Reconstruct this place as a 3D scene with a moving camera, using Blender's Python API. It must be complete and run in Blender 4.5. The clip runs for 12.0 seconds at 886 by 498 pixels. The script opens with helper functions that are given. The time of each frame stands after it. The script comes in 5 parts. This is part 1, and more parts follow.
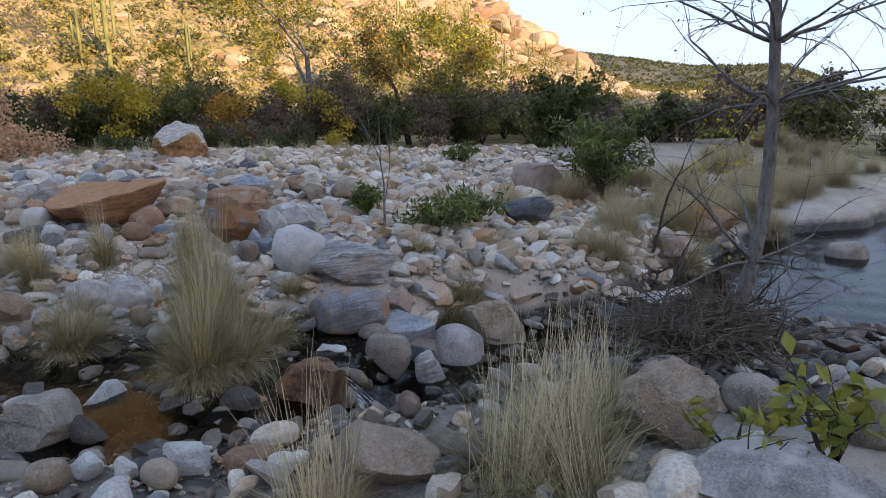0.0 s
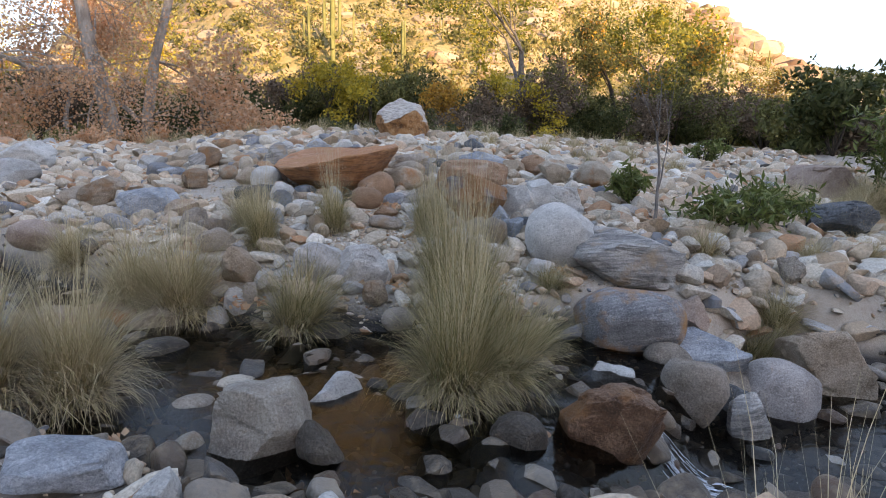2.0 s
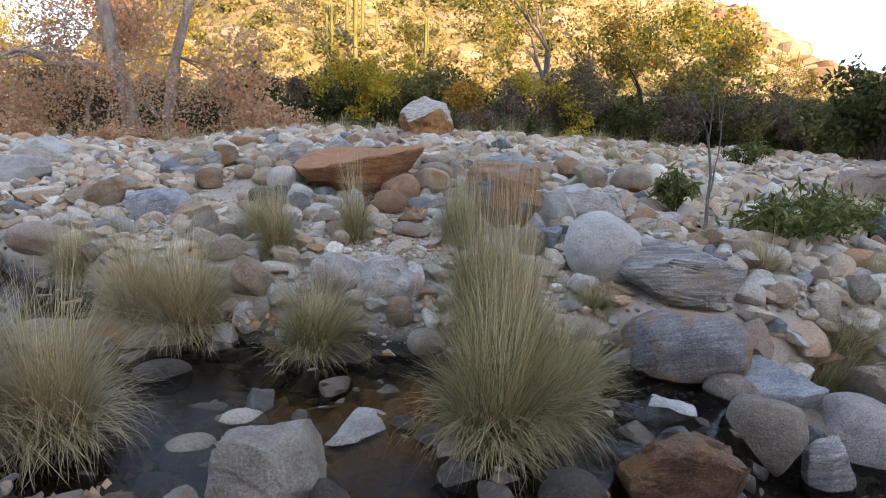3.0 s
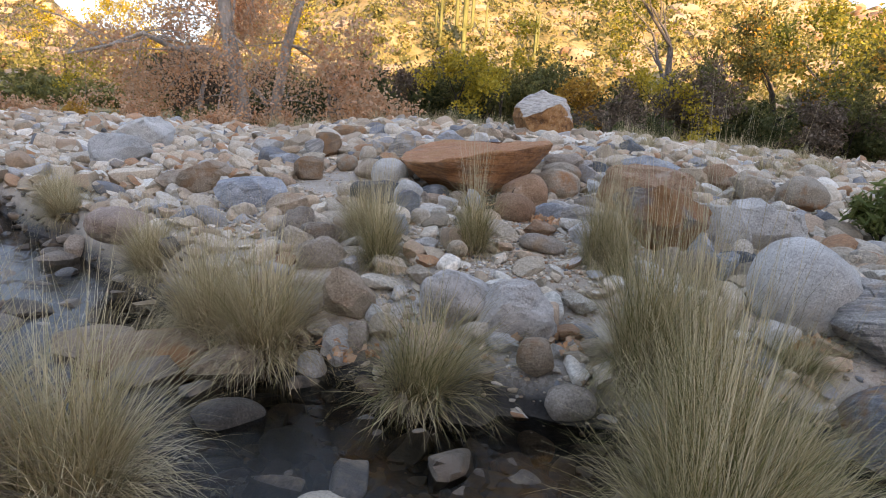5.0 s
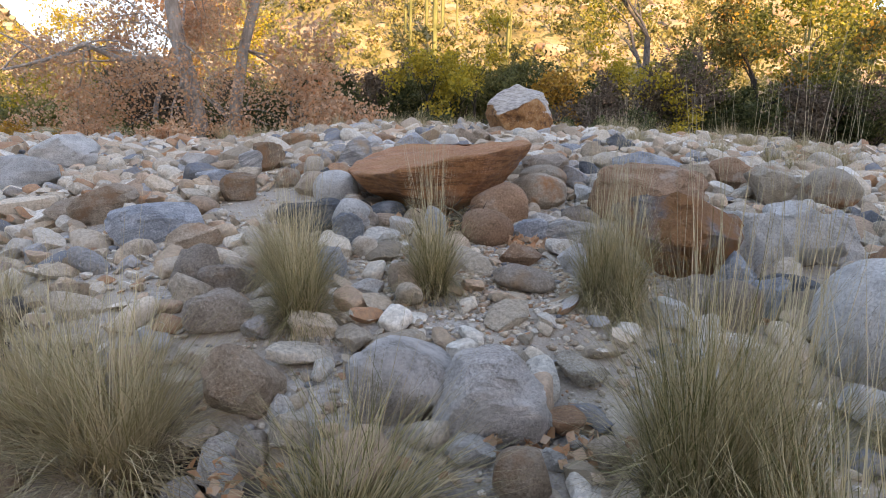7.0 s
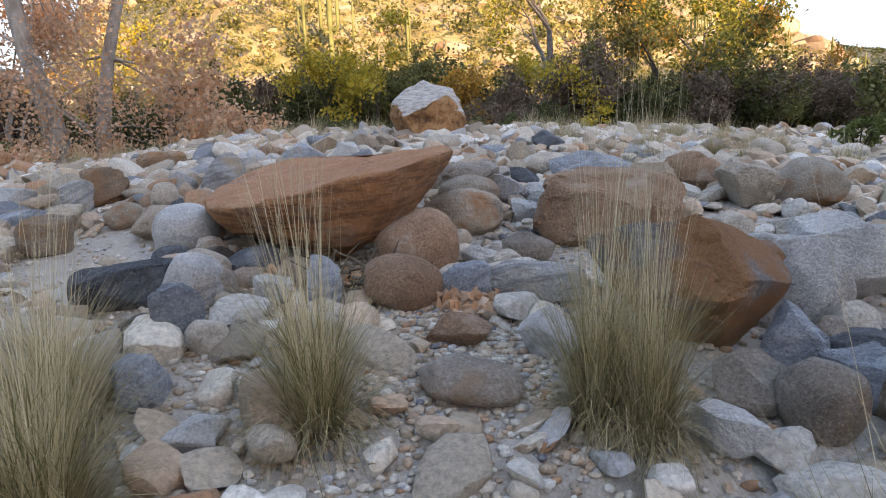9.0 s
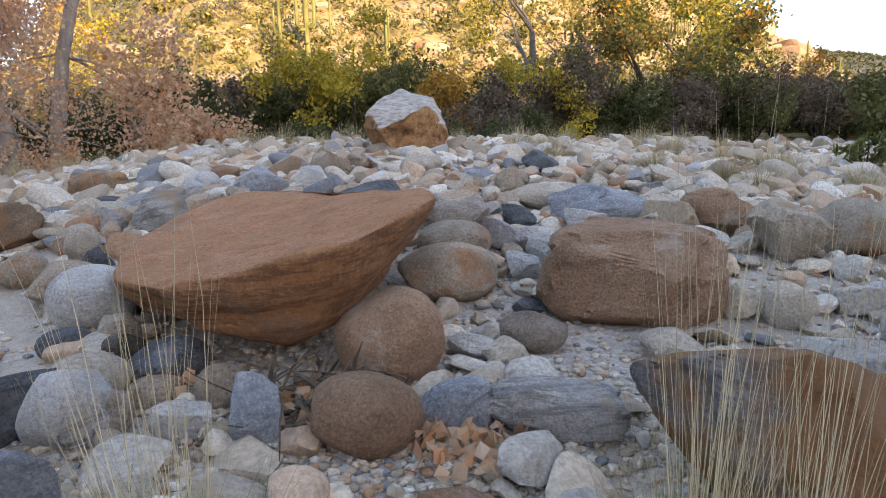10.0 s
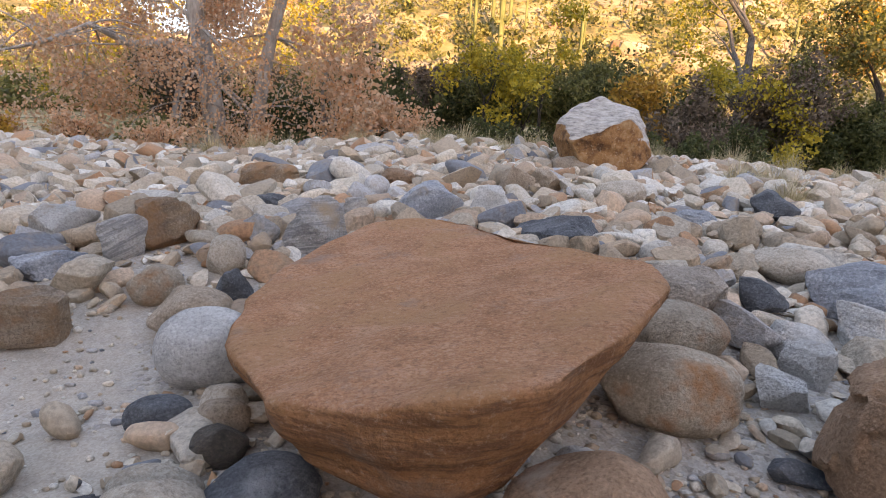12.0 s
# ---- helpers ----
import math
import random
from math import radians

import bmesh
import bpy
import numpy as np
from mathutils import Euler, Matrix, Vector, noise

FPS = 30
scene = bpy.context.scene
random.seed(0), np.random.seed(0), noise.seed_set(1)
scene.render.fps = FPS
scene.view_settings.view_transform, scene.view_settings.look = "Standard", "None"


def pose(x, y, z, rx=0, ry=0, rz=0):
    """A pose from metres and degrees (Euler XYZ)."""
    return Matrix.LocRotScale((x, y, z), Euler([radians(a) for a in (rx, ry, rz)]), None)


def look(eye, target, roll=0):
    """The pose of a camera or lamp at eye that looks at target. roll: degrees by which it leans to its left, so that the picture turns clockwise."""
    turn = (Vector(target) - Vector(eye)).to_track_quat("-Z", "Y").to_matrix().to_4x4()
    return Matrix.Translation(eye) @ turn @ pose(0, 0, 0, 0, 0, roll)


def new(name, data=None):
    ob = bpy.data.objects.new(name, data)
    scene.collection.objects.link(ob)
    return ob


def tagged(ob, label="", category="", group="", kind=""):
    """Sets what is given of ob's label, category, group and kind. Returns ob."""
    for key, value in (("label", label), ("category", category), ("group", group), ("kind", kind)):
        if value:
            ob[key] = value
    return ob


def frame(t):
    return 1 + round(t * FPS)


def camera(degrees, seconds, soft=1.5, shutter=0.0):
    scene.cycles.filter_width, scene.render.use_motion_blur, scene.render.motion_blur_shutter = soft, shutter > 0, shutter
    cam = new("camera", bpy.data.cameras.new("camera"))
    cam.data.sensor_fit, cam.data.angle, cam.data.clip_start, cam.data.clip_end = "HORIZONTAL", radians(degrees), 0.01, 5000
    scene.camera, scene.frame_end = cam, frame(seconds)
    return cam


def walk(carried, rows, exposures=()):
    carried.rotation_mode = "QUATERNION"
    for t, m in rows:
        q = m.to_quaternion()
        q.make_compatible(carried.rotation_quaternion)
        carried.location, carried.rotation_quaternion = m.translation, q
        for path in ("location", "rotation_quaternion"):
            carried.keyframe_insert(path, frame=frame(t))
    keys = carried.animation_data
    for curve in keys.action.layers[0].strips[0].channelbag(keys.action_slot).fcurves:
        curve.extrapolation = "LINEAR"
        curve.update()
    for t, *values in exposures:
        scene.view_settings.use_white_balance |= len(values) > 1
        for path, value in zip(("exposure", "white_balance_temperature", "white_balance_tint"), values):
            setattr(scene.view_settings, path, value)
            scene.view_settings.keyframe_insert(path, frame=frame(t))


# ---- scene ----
cam = camera(70, 12.0, soft=1.0)
PATH = [
    (0, (-0.202, -12.119, 2.051), (0.674, -10.372, 1.626), -1.2),
    (0.5, (-0.395, -11.51, 1.755), (0.29, -9.674, 1.356), -0.3),
    (1, (-0.475, -11.176, 1.64), (0.02, -9.279, 1.244), 0.3),
    (1.5, (-0.515, -10.724, 1.548), (-0.118, -8.805, 1.15), 1.1),
    (2, (-0.561, -10.277, 1.494), (-0.206, -8.35, 1.095), 1.4),
    (2.5, (-0.568, -9.968, 1.508), (-0.233, -8.037, 1.107), 1.5),
    (3, (-0.567, -9.715, 1.484), (-0.271, -7.778, 1.081), 1.9),
    (3.5, (-0.617, -9.5, 1.5), (-0.422, -7.552, 1.088), 2.8),
    (5.5, (-0.766, -8.297, 1.327), (-0.771, -6.341, 0.906), 4.0),
    (6, (-0.711, -8.011, 1.307), (-0.713, -6.054, 0.893), 3.4),
    (6.5, (-0.593, -7.638, 1.335), (-0.578, -5.681, 0.924), 2.2),
    (7, (-0.553, -7.353, 1.342), (-0.494, -5.396, 0.933), 1.4),
    (9, (-0.4, -5.869, 1.323), (-0.078, -3.936, 0.924), -1.7),
    (9.5, (-0.31, -5.381, 1.445), (0.051, -3.456, 1.041), -1.4),
    (10, (-0.246, -4.971, 1.534), (0.142, -3.051, 1.127), -1.1),
    (10.5, (-0.266, -4.616, 1.541), (0.112, -2.694, 1.137), -0.6),
    (11, (-0.338, -4.367, 1.643), (-0.061, -2.429, 1.234), 0.3),
    (11.5, (-0.329, -4.126, 1.638), (-0.225, -2.173, 1.222), 2.0),
    (12, (-0.304, -3.959, 1.688), (-0.422, -2.01, 1.252), 3.8),
]
walk(cam, [(t, look(eye, target, roll)) for t, eye, target, roll in PATH],
     [(0, 2.6, 8200, 26), (2, 2.95, 8700, 26), (5.5, 3.0, 9300, 28), (9.5, 3.0, 8700, 26), (12, 3.1, 9900, 31)])

# ---- daylight: low sun from behind, the near canyon side in shade ----
SUN_EL, SUN_AZ = 13.0, 160.0
world = bpy.data.worlds.new("world")
scene.world = world
world.use_nodes = True
wn = world.node_tree.nodes
sky = wn.new("ShaderNodeTexSky")
sky.sky_type = "NISHITA"
sky.sun_disc = False
sky.altitude = 300.0
sky.air_density = 1.0
sky.dust_density = 2.4
sky.ozone_density = 2.5
sky.sun_elevation = radians(SUN_EL)
sky.sun_rotation = radians(SUN_AZ)
wn["Background"].inputs["Strength"].default_value = 0.15
haze = wn.new("ShaderNodeMix")
haze.data_type = "RGBA"
haze.inputs[0].default_value = 0.82
haze.inputs[7].default_value = (0.52, 0.94, 1.62, 1)
world.node_tree.links.new(sky.outputs["Color"], haze.inputs[6])
world.node_tree.links.new(haze.outputs[2], wn["Background"].inputs["Color"])
sun = new("sun", bpy.data.lights.new("sun", "SUN"))
sun.data.energy = 1.6
sun.data.angle = radians(0.5)
sun.data.color = (1.0, 0.82, 0.55)
sun_dir = Vector((math.sin(radians(SUN_AZ)) * math.cos(radians(SUN_EL)), math.cos(radians(SUN_AZ)) * math.cos(radians(SUN_EL)), math.sin(radians(SUN_EL))))
sun.matrix_world = look(sun_dir * 50, (0, 0, 0))


# ---- materials ----
def node_mat(name, rough=0.8):
    m = bpy.data.materials.new(name)
    m.use_nodes = True
    nt = m.node_tree
    b = nt.nodes["Principled BSDF"]
    b.inputs["Roughness"].default_value = rough
    b.inputs["Specular IOR Level"].default_value = 0.3
    return m, nt, b


def add_noise(nt, scale, detail=6, rough=0.6, vec=None, stretch=None):
    n = nt.nodes.new("ShaderNodeTexNoise")
    n.inputs["Scale"].default_value = scale
    n.inputs["Detail"].default_value = detail
    n.inputs["Roughness"].default_value = rough
    if stretch:
        mp = nt.nodes.new("ShaderNodeMapping")
        mp.inputs["Scale"].default_value = stretch
        nt.links.new(vec, mp.inputs["Vector"])
        vec = mp.outputs["Vector"]
    if vec:
        nt.links.new(vec, n.inputs["Vector"])
    return n.outputs["Fac"]


def ramp(nt, fac, stops, constant=False):
    r = nt.nodes.new("ShaderNodeValToRGB")
    if constant:
        r.color_ramp.interpolation = "CONSTANT"
    e = r.color_ramp.elements
    while len(e) < len(stops):
        e.new(0.5)
    for el, (p, c) in zip(e, stops):
        el.position = p
        el.color = (*c, 1)
    nt.links.new(fac, r.inputs["Fac"])
    return r.outputs["Color"]


def mix(nt, fac, a, b, mode="MIX"):
    n = nt.nodes.new("ShaderNodeMix")
    n.data_type, n.blend_type = "RGBA", mode
    for sock, v in ((n.inputs[0], fac), (n.inputs[6], a), (n.inputs[7], b)):
        if isinstance(v, bpy.types.NodeSocket):
            nt.links.new(v, sock)
        else:
            sock.default_value = v if isinstance(v, float) else (*v, 1)
    return n.outputs[2]


def calc(nt, op, a, b=0.0, clamp=False):
    n = nt.nodes.new("ShaderNodeMath")
    n.operation, n.use_clamp = op, clamp
    for sock, v in zip(n.inputs, (a, b)):
        if isinstance(v, bpy.types.NodeSocket):
            nt.links.new(v, sock)
        else:
            sock.default_value = v
    return n.outputs[0]


def bump(nt, b, fac, strength, dist=0.02):
    n = nt.nodes.new("ShaderNodeBump")
    n.inputs["Strength"].default_value = strength
    n.inputs["Distance"].default_value = dist
    nt.links.new(fac, n.inputs["Height"])
    nt.links.new(n.outputs["Normal"], b.inputs["Normal"])


def position(nt):
    return nt.nodes.new("ShaderNodeNewGeometry").outputs["Position"]


def shift_by(nt, col, rand, amount):
    """Brightness that differs from piece to piece."""
    f = calc(nt, "MULTIPLY_ADD", rand, amount)
    f.node.inputs[2].default_value = 1.0 - amount / 2
    h = nt.nodes.new("ShaderNodeHueSaturation")
    nt.links.new(f, h.inputs["Value"])
    nt.links.new(col, h.inputs["Color"])
    return h.outputs["Color"]


def rock_mat(name, dark, main, pale, stain=None, stain_at=0.6, banded=0.0, band_col=(0.08, 0.08, 0.09), rough=0.85, band_scale=9.0, fresh=None):
    m, nt, b = node_mat(name, rough)
    tc = nt.nodes.new("ShaderNodeTexCoord").outputs["Object"]
    pos = position(nt)
    rnd = nt.nodes.new("ShaderNodeObjectInfo").outputs["Random"]
    col = ramp(nt, add_noise(nt, 5.0, 8, 0.65, pos), ((0.3, dark), (0.5, main), (0.72, pale)))
    speck = add_noise(nt, 75.0, 5, 0.75, pos)
    col = mix(nt, calc(nt, "MULTIPLY", ramp(nt, speck, ((0.38, (1, 1, 1)), (0.5, (0, 0, 0)))), 0.5), col, tuple(c * 0.55 for c in dark))
    col = mix(nt, calc(nt, "MULTIPLY", ramp(nt, speck, ((0.54, (0, 0, 0)), (0.66, (1, 1, 1)))), 0.42), col, tuple(min(0.8, c * 1.5) for c in pale))
    if banded:
        rot = nt.nodes.new("ShaderNodeMapping")
        rot.inputs["Rotation"].default_value = (0.35, 0.2, 0.0)
        nt.links.new(tc, rot.inputs["Vector"])
        streak = add_noise(nt, band_scale * 0.3, 7, 0.68, rot.outputs["Vector"], (1.0, 1.2, 11.0))
        col = mix(nt, calc(nt, "MULTIPLY", ramp(nt, streak, ((0.46, (0, 0, 0)), (0.56, (1, 1, 1)))), banded), col, band_col)
        pale_streak = add_noise(nt, band_scale * 0.5, 5, 0.6, rot.outputs["Vector"], (1.0, 0.8, 14.0))
        col = mix(nt, calc(nt, "MULTIPLY", ramp(nt, pale_streak, ((0.58, (0, 0, 0)), (0.66, (1, 1, 1)))), banded), col, pale)
    if stain:
        col = mix(nt, ramp(nt, add_noise(nt, 2.6, 6, 0.62, pos), ((stain_at - 0.06, (0, 0, 0)), (stain_at + 0.06, (1, 1, 1)))), col, stain)
    col = mix(nt, calc(nt, "MULTIPLY", ramp(nt, add_noise(nt, 12.0, 8, 0.75, pos), ((0.55, (0, 0, 0)), (0.7, (1, 1, 1)))), 0.2 if fresh else 0.35), col, tuple(c * 0.5 for c in dark))
    if fresh:
        # broken flanks are fresher and more orange than the worn top
        facing = nt.nodes.new("ShaderNodeSeparateXYZ")
        nt.links.new(nt.nodes.new("ShaderNodeNewGeometry").outputs["Normal"], facing.inputs[0])
        up = calc(nt, "ADD", facing.outputs["Z"], calc(nt, "MULTIPLY", calc(nt, "SUBTRACT", add_noise(nt, 4.0, 6, 0.7, pos), 0.5), 0.9))
        col = mix(nt, calc(nt, "MULTIPLY", ramp(nt, up, ((0.35, (1, 1, 1)), (0.8, (0, 0, 0)))), 0.65), col, fresh)
        layer = add_noise(nt, 4.0, 8, 0.7, pos, (1.0, 1.0, 9.0))
        side = ramp(nt, facing.outputs["Z"], ((0.3, (1, 1, 1)), (0.6, (0, 0, 0))))
        col = mix(nt, calc(nt, "MULTIPLY", calc(nt, "MULTIPLY", ramp(nt, layer, ((0.46, (0, 0, 0)), (0.56, (1, 1, 1)))), side), 0.75), col, tuple(c * 0.5 for c in dark))
        fleck = add_noise(nt, 38.0, 7, 0.8, pos)
        col = mix(nt, calc(nt, "MULTIPLY", ramp(nt, fleck, ((0.55, (0, 0, 0)), (0.63, (1, 1, 1)))), 0.4), col, (0.7, 0.46, 0.33))
        col = mix(nt, calc(nt, "MULTIPLY", ramp(nt, fleck, ((0.38, (1, 1, 1)), (0.46, (0, 0, 0)))), 0.5), col, (0.16, 0.075, 0.04))
        patch = add_noise(nt, 1.7, 5, 0.7, pos)
        col = mix(nt, calc(nt, "MULTIPLY", ramp(nt, patch, ((0.58, (0, 0, 0)), (0.68, (1, 1, 1)))), 0.55), col, (0.3, 0.23, 0.19))
    nt.links.new(shift_by(nt, col, rnd, 0.35), b.inputs["Base Color"])
    fine = calc(nt, "ADD", calc(nt, "MULTIPLY", add_noise(nt, 60.0, 6, 0.7, pos), 0.5), add_noise(nt, 13.0, 8, 0.7, pos))
    cr = nt.nodes.new("ShaderNodeTexVoronoi")
    cr.feature = "DISTANCE_TO_EDGE"
    cr.inputs["Scale"].default_value = 4.5
    warp = mix(nt, 0.35, pos, nt.nodes["Noise Texture"].outputs["Color"])
    nt.links.new(warp, cr.inputs["Vector"])
    fine = calc(nt, "ADD", fine, calc(nt, "MULTIPLY", ramp(nt, cr.outputs["Distance"], ((0.0, (0, 0, 0)), (0.035, (1, 1, 1)))), 0.04 if fresh else 0.1))
    bump(nt, b, fine, 1.0, 0.05)
    return m


ROCKS = {
    "brown": (rock_mat("brown_sandstone", (0.26, 0.145, 0.085), (0.38, 0.225, 0.14), (0.46, 0.29, 0.19), (0.5, 0.4, 0.32), 0.62), "smooth brown sandstone"),
    "red": (rock_mat("red_sandstone", (0.42, 0.175, 0.08), (0.6, 0.265, 0.135), (0.68, 0.36, 0.22), (0.52, 0.25, 0.12), 0.55, 0.12, (0.2, 0.1, 0.06), band_scale=3.0, fresh=(0.46, 0.195, 0.07)), "reddish-orange sandstone"),
    "rustgrey": (rock_mat("rust_and_grey_schist", (0.16, 0.16, 0.165), (0.28, 0.28, 0.285), (0.46, 0.45, 0.43), (0.4, 0.21, 0.1), 0.53, 0.35), "rust-stained grey schist"),
    "rustface": (rock_mat("rust_faced_schist", (0.15, 0.14, 0.14), (0.26, 0.24, 0.23), (0.42, 0.39, 0.36), (0.36, 0.17, 0.075), 0.45, 0.3), "rust-faced grey schist"),
    "rustbrown": (rock_mat("wet_rust_rock", (0.07, 0.04, 0.025), (0.15, 0.075, 0.042), (0.28, 0.17, 0.11), (0.3, 0.14, 0.06), 0.6, rough=0.45), "wet rust-brown"),
    "peach": (rock_mat("pale_rock_orange_patch", (0.3, 0.24, 0.18), (0.42, 0.35, 0.27), (0.5, 0.43, 0.35), (0.4, 0.2, 0.1), 0.57), "pale cream stone with orange patches"),
    "greytan": (rock_mat("grey_tan_rock", (0.22, 0.175, 0.14), (0.35, 0.29, 0.235), (0.46, 0.39, 0.33), (0.33, 0.22, 0.14), 0.66), "grey-tan"),
    "tan": (rock_mat("tan_rock", (0.27, 0.195, 0.135), (0.42, 0.32, 0.235), (0.52, 0.42, 0.33), (0.36, 0.2, 0.11), 0.64), "warm tan"),
    "cream": (rock_mat("cream_rock", (0.38, 0.31, 0.24), (0.53, 0.45, 0.36), (0.63, 0.56, 0.47)), "cream-coloured rounded granite"),
    "granite": (rock_mat("pale_granite", (0.38, 0.37, 0.35), (0.55, 0.54, 0.51), (0.68, 0.66, 0.63)), "speckled pale grey granite"),
    "graniteb": (rock_mat("grey_tan_granite", (0.24, 0.2, 0.17), (0.36, 0.32, 0.27), (0.46, 0.42, 0.36), (0.25, 0.24, 0.24), 0.62), "speckled grey-tan granite"),
    "greyblock": (rock_mat("grey_block_rock", (0.25, 0.23, 0.2), (0.4, 0.37, 0.34), (0.54, 0.51, 0.48), (0.6, 0.57, 0.54), 0.55), "rough grey"),
    "white": (rock_mat("white_quartz", (0.4, 0.38, 0.35), (0.56, 0.54, 0.5), (0.68, 0.66, 0.63), (0.4, 0.3, 0.22), 0.68), "white quartz"),
    "bluewhite": (rock_mat("blue_grey_schist", (0.19, 0.21, 0.235), (0.34, 0.37, 0.4), (0.5, 0.52, 0.54), (0.38, 0.3, 0.22), 0.68, 0.35, (0.16, 0.17, 0.18)), "blue-grey streaked schist"),
    "slate": (rock_mat("dark_slate", (0.06, 0.065, 0.07), (0.115, 0.125, 0.135), (0.21, 0.22, 0.23), (0.3, 0.31, 0.31), 0.68, 0.4, (0.05, 0.055, 0.06)), "dark blue-grey slate"),
    "banded": (rock_mat("banded_gneiss", (0.34, 0.32, 0.3), (0.52, 0.49, 0.45), (0.64, 0.61, 0.56), (0.48, 0.34, 0.22), 0.62, 0.6, (0.15, 0.15, 0.155)), "grey and white banded gneiss"),
    "orange": (rock_mat("orange_flat_rock", (0.25, 0.16, 0.1), (0.37, 0.25, 0.16), (0.45, 0.36, 0.28), (0.38, 0.19, 0.09), 0.55, 0.2), "orange-streaked flat"),
    "pink": (rock_mat("pink_granite", (0.27, 0.19, 0.15), (0.38, 0.28, 0.23), (0.46, 0.37, 0.31)), "pinkish granite"),
    "pinkgrey": (rock_mat("pinkish_grey_rock", (0.3, 0.26, 0.24), (0.42, 0.37, 0.34), (0.5, 0.46, 0.42), (0.34, 0.25, 0.19), 0.7), "smooth pinkish-grey"),
    "dark": (rock_mat("wet_dark_rock", (0.045, 0.038, 0.032), (0.09, 0.075, 0.06), (0.17, 0.14, 0.11), rough=0.4), "dark wet"),
}


def island_mat(name, stops, rough=0.85, constant=True, trans=0.0, amount=0.4):
    """Pieces joined in one mesh, each in a tone of its own."""
    m, nt, b = node_mat(name, rough)
    geo = nt.nodes.new("ShaderNodeNewGeometry")
    rnd = geo.outputs["Random Per Island"]
    col = ramp(nt, rnd, stops, constant)
    rnd2 = calc(nt, "FRACT", calc(nt, "MULTIPLY", rnd, 37.0))
    col = shift_by(nt, col, rnd2, amount)
    if not trans:
        n = add_noise(nt, 45.0, 6, 0.7, geo.outputs["Position"])
        col = mix(nt, calc(nt, "MULTIPLY", ramp(nt, n, ((0.35, (1, 1, 1)), (0.6, (0, 0, 0)))), 0.5), col, (0.13, 0.11, 0.09))
        col = mix(nt, calc(nt, "MULTIPLY", ramp(nt, add_noise(nt, 9.0, 5, 0.6, geo.outputs["Position"]), ((0.5, (0, 0, 0)), (0.65, (1, 1, 1)))), 0.35), col, (0.4, 0.3, 0.2))
        bump(nt, b, n, 0.8, 0.02)
    nt.links.new(col, b.inputs["Base Color"])
    if trans:
        tr = nt.nodes.new("ShaderNodeBsdfTranslucent")
        nt.links.new(col, tr.inputs["Color"])
        ms = nt.nodes.new("ShaderNodeMixShader")
        ms.inputs[0].default_value = trans
        nt.links.new(b.outputs[0], ms.inputs[1])
        nt.links.new(tr.outputs[0], ms.inputs[2])
        nt.links.new(ms.outputs[0], nt.nodes["Material Output"].inputs["Surface"])
    return m


PALETTE = ((0.0, (0.6, 0.5, 0.39)), (0.18, (0.5, 0.37, 0.26)), (0.3, (0.64, 0.56, 0.46)), (0.44, (0.42, 0.41, 0.4)), (0.5, (0.53, 0.37, 0.26)), (0.6, (0.7, 0.65, 0.57)), (0.72, (0.43, 0.34, 0.25)), (0.84, (0.2, 0.215, 0.235)), (0.88, (0.58, 0.48, 0.37)), (0.95, (0.47, 0.25, 0.14)))
M_COBBLE = island_mat("creek_cobble_mix", PALETTE)


def object_mat(name, stops):
    m, nt, b = node_mat(name, 0.85)
    rnd = nt.nodes.new("ShaderNodeObjectInfo").outputs["Random"]
    pos = position(nt)
    col = shift_by(nt, ramp(nt, rnd, stops, True), calc(nt, "FRACT", calc(nt, "MULTIPLY", rnd, 37.0)), 0.35)
    n = add_noise(nt, 45.0, 6, 0.7, pos)
    col = mix(nt, calc(nt, "MULTIPLY", ramp(nt, n, ((0.35, (1, 1, 1)), (0.6, (0, 0, 0)))), 0.5), col, (0.09, 0.075, 0.06))
    col = mix(nt, calc(nt, "MULTIPLY", ramp(nt, add_noise(nt, 8.0, 5, 0.6, pos), ((0.5, (0, 0, 0)), (0.65, (1, 1, 1)))), 0.4), col, (0.42, 0.31, 0.21))
    nt.links.new(col, b.inputs["Base Color"])
    bump(nt, b, n, 1.0, 0.035)
    return m


# wet tones for the creek bed; their dark also paints shade on near-bank cobbles
M_WETSHADECOBBLE = island_mat("wet_cobble_mix", ((0.0, (0.085, 0.063, 0.047)), (0.25, (0.035, 0.028, 0.022)), (0.45, (0.13, 0.1, 0.075)), (0.6, (0.06, 0.058, 0.056)), (0.75, (0.1, 0.055, 0.034)), (0.86, (0.26, 0.22, 0.18)), (0.95, (0.36, 0.32, 0.28))), 0.35)
M_STONE = object_mat("creek_stone", PALETTE)


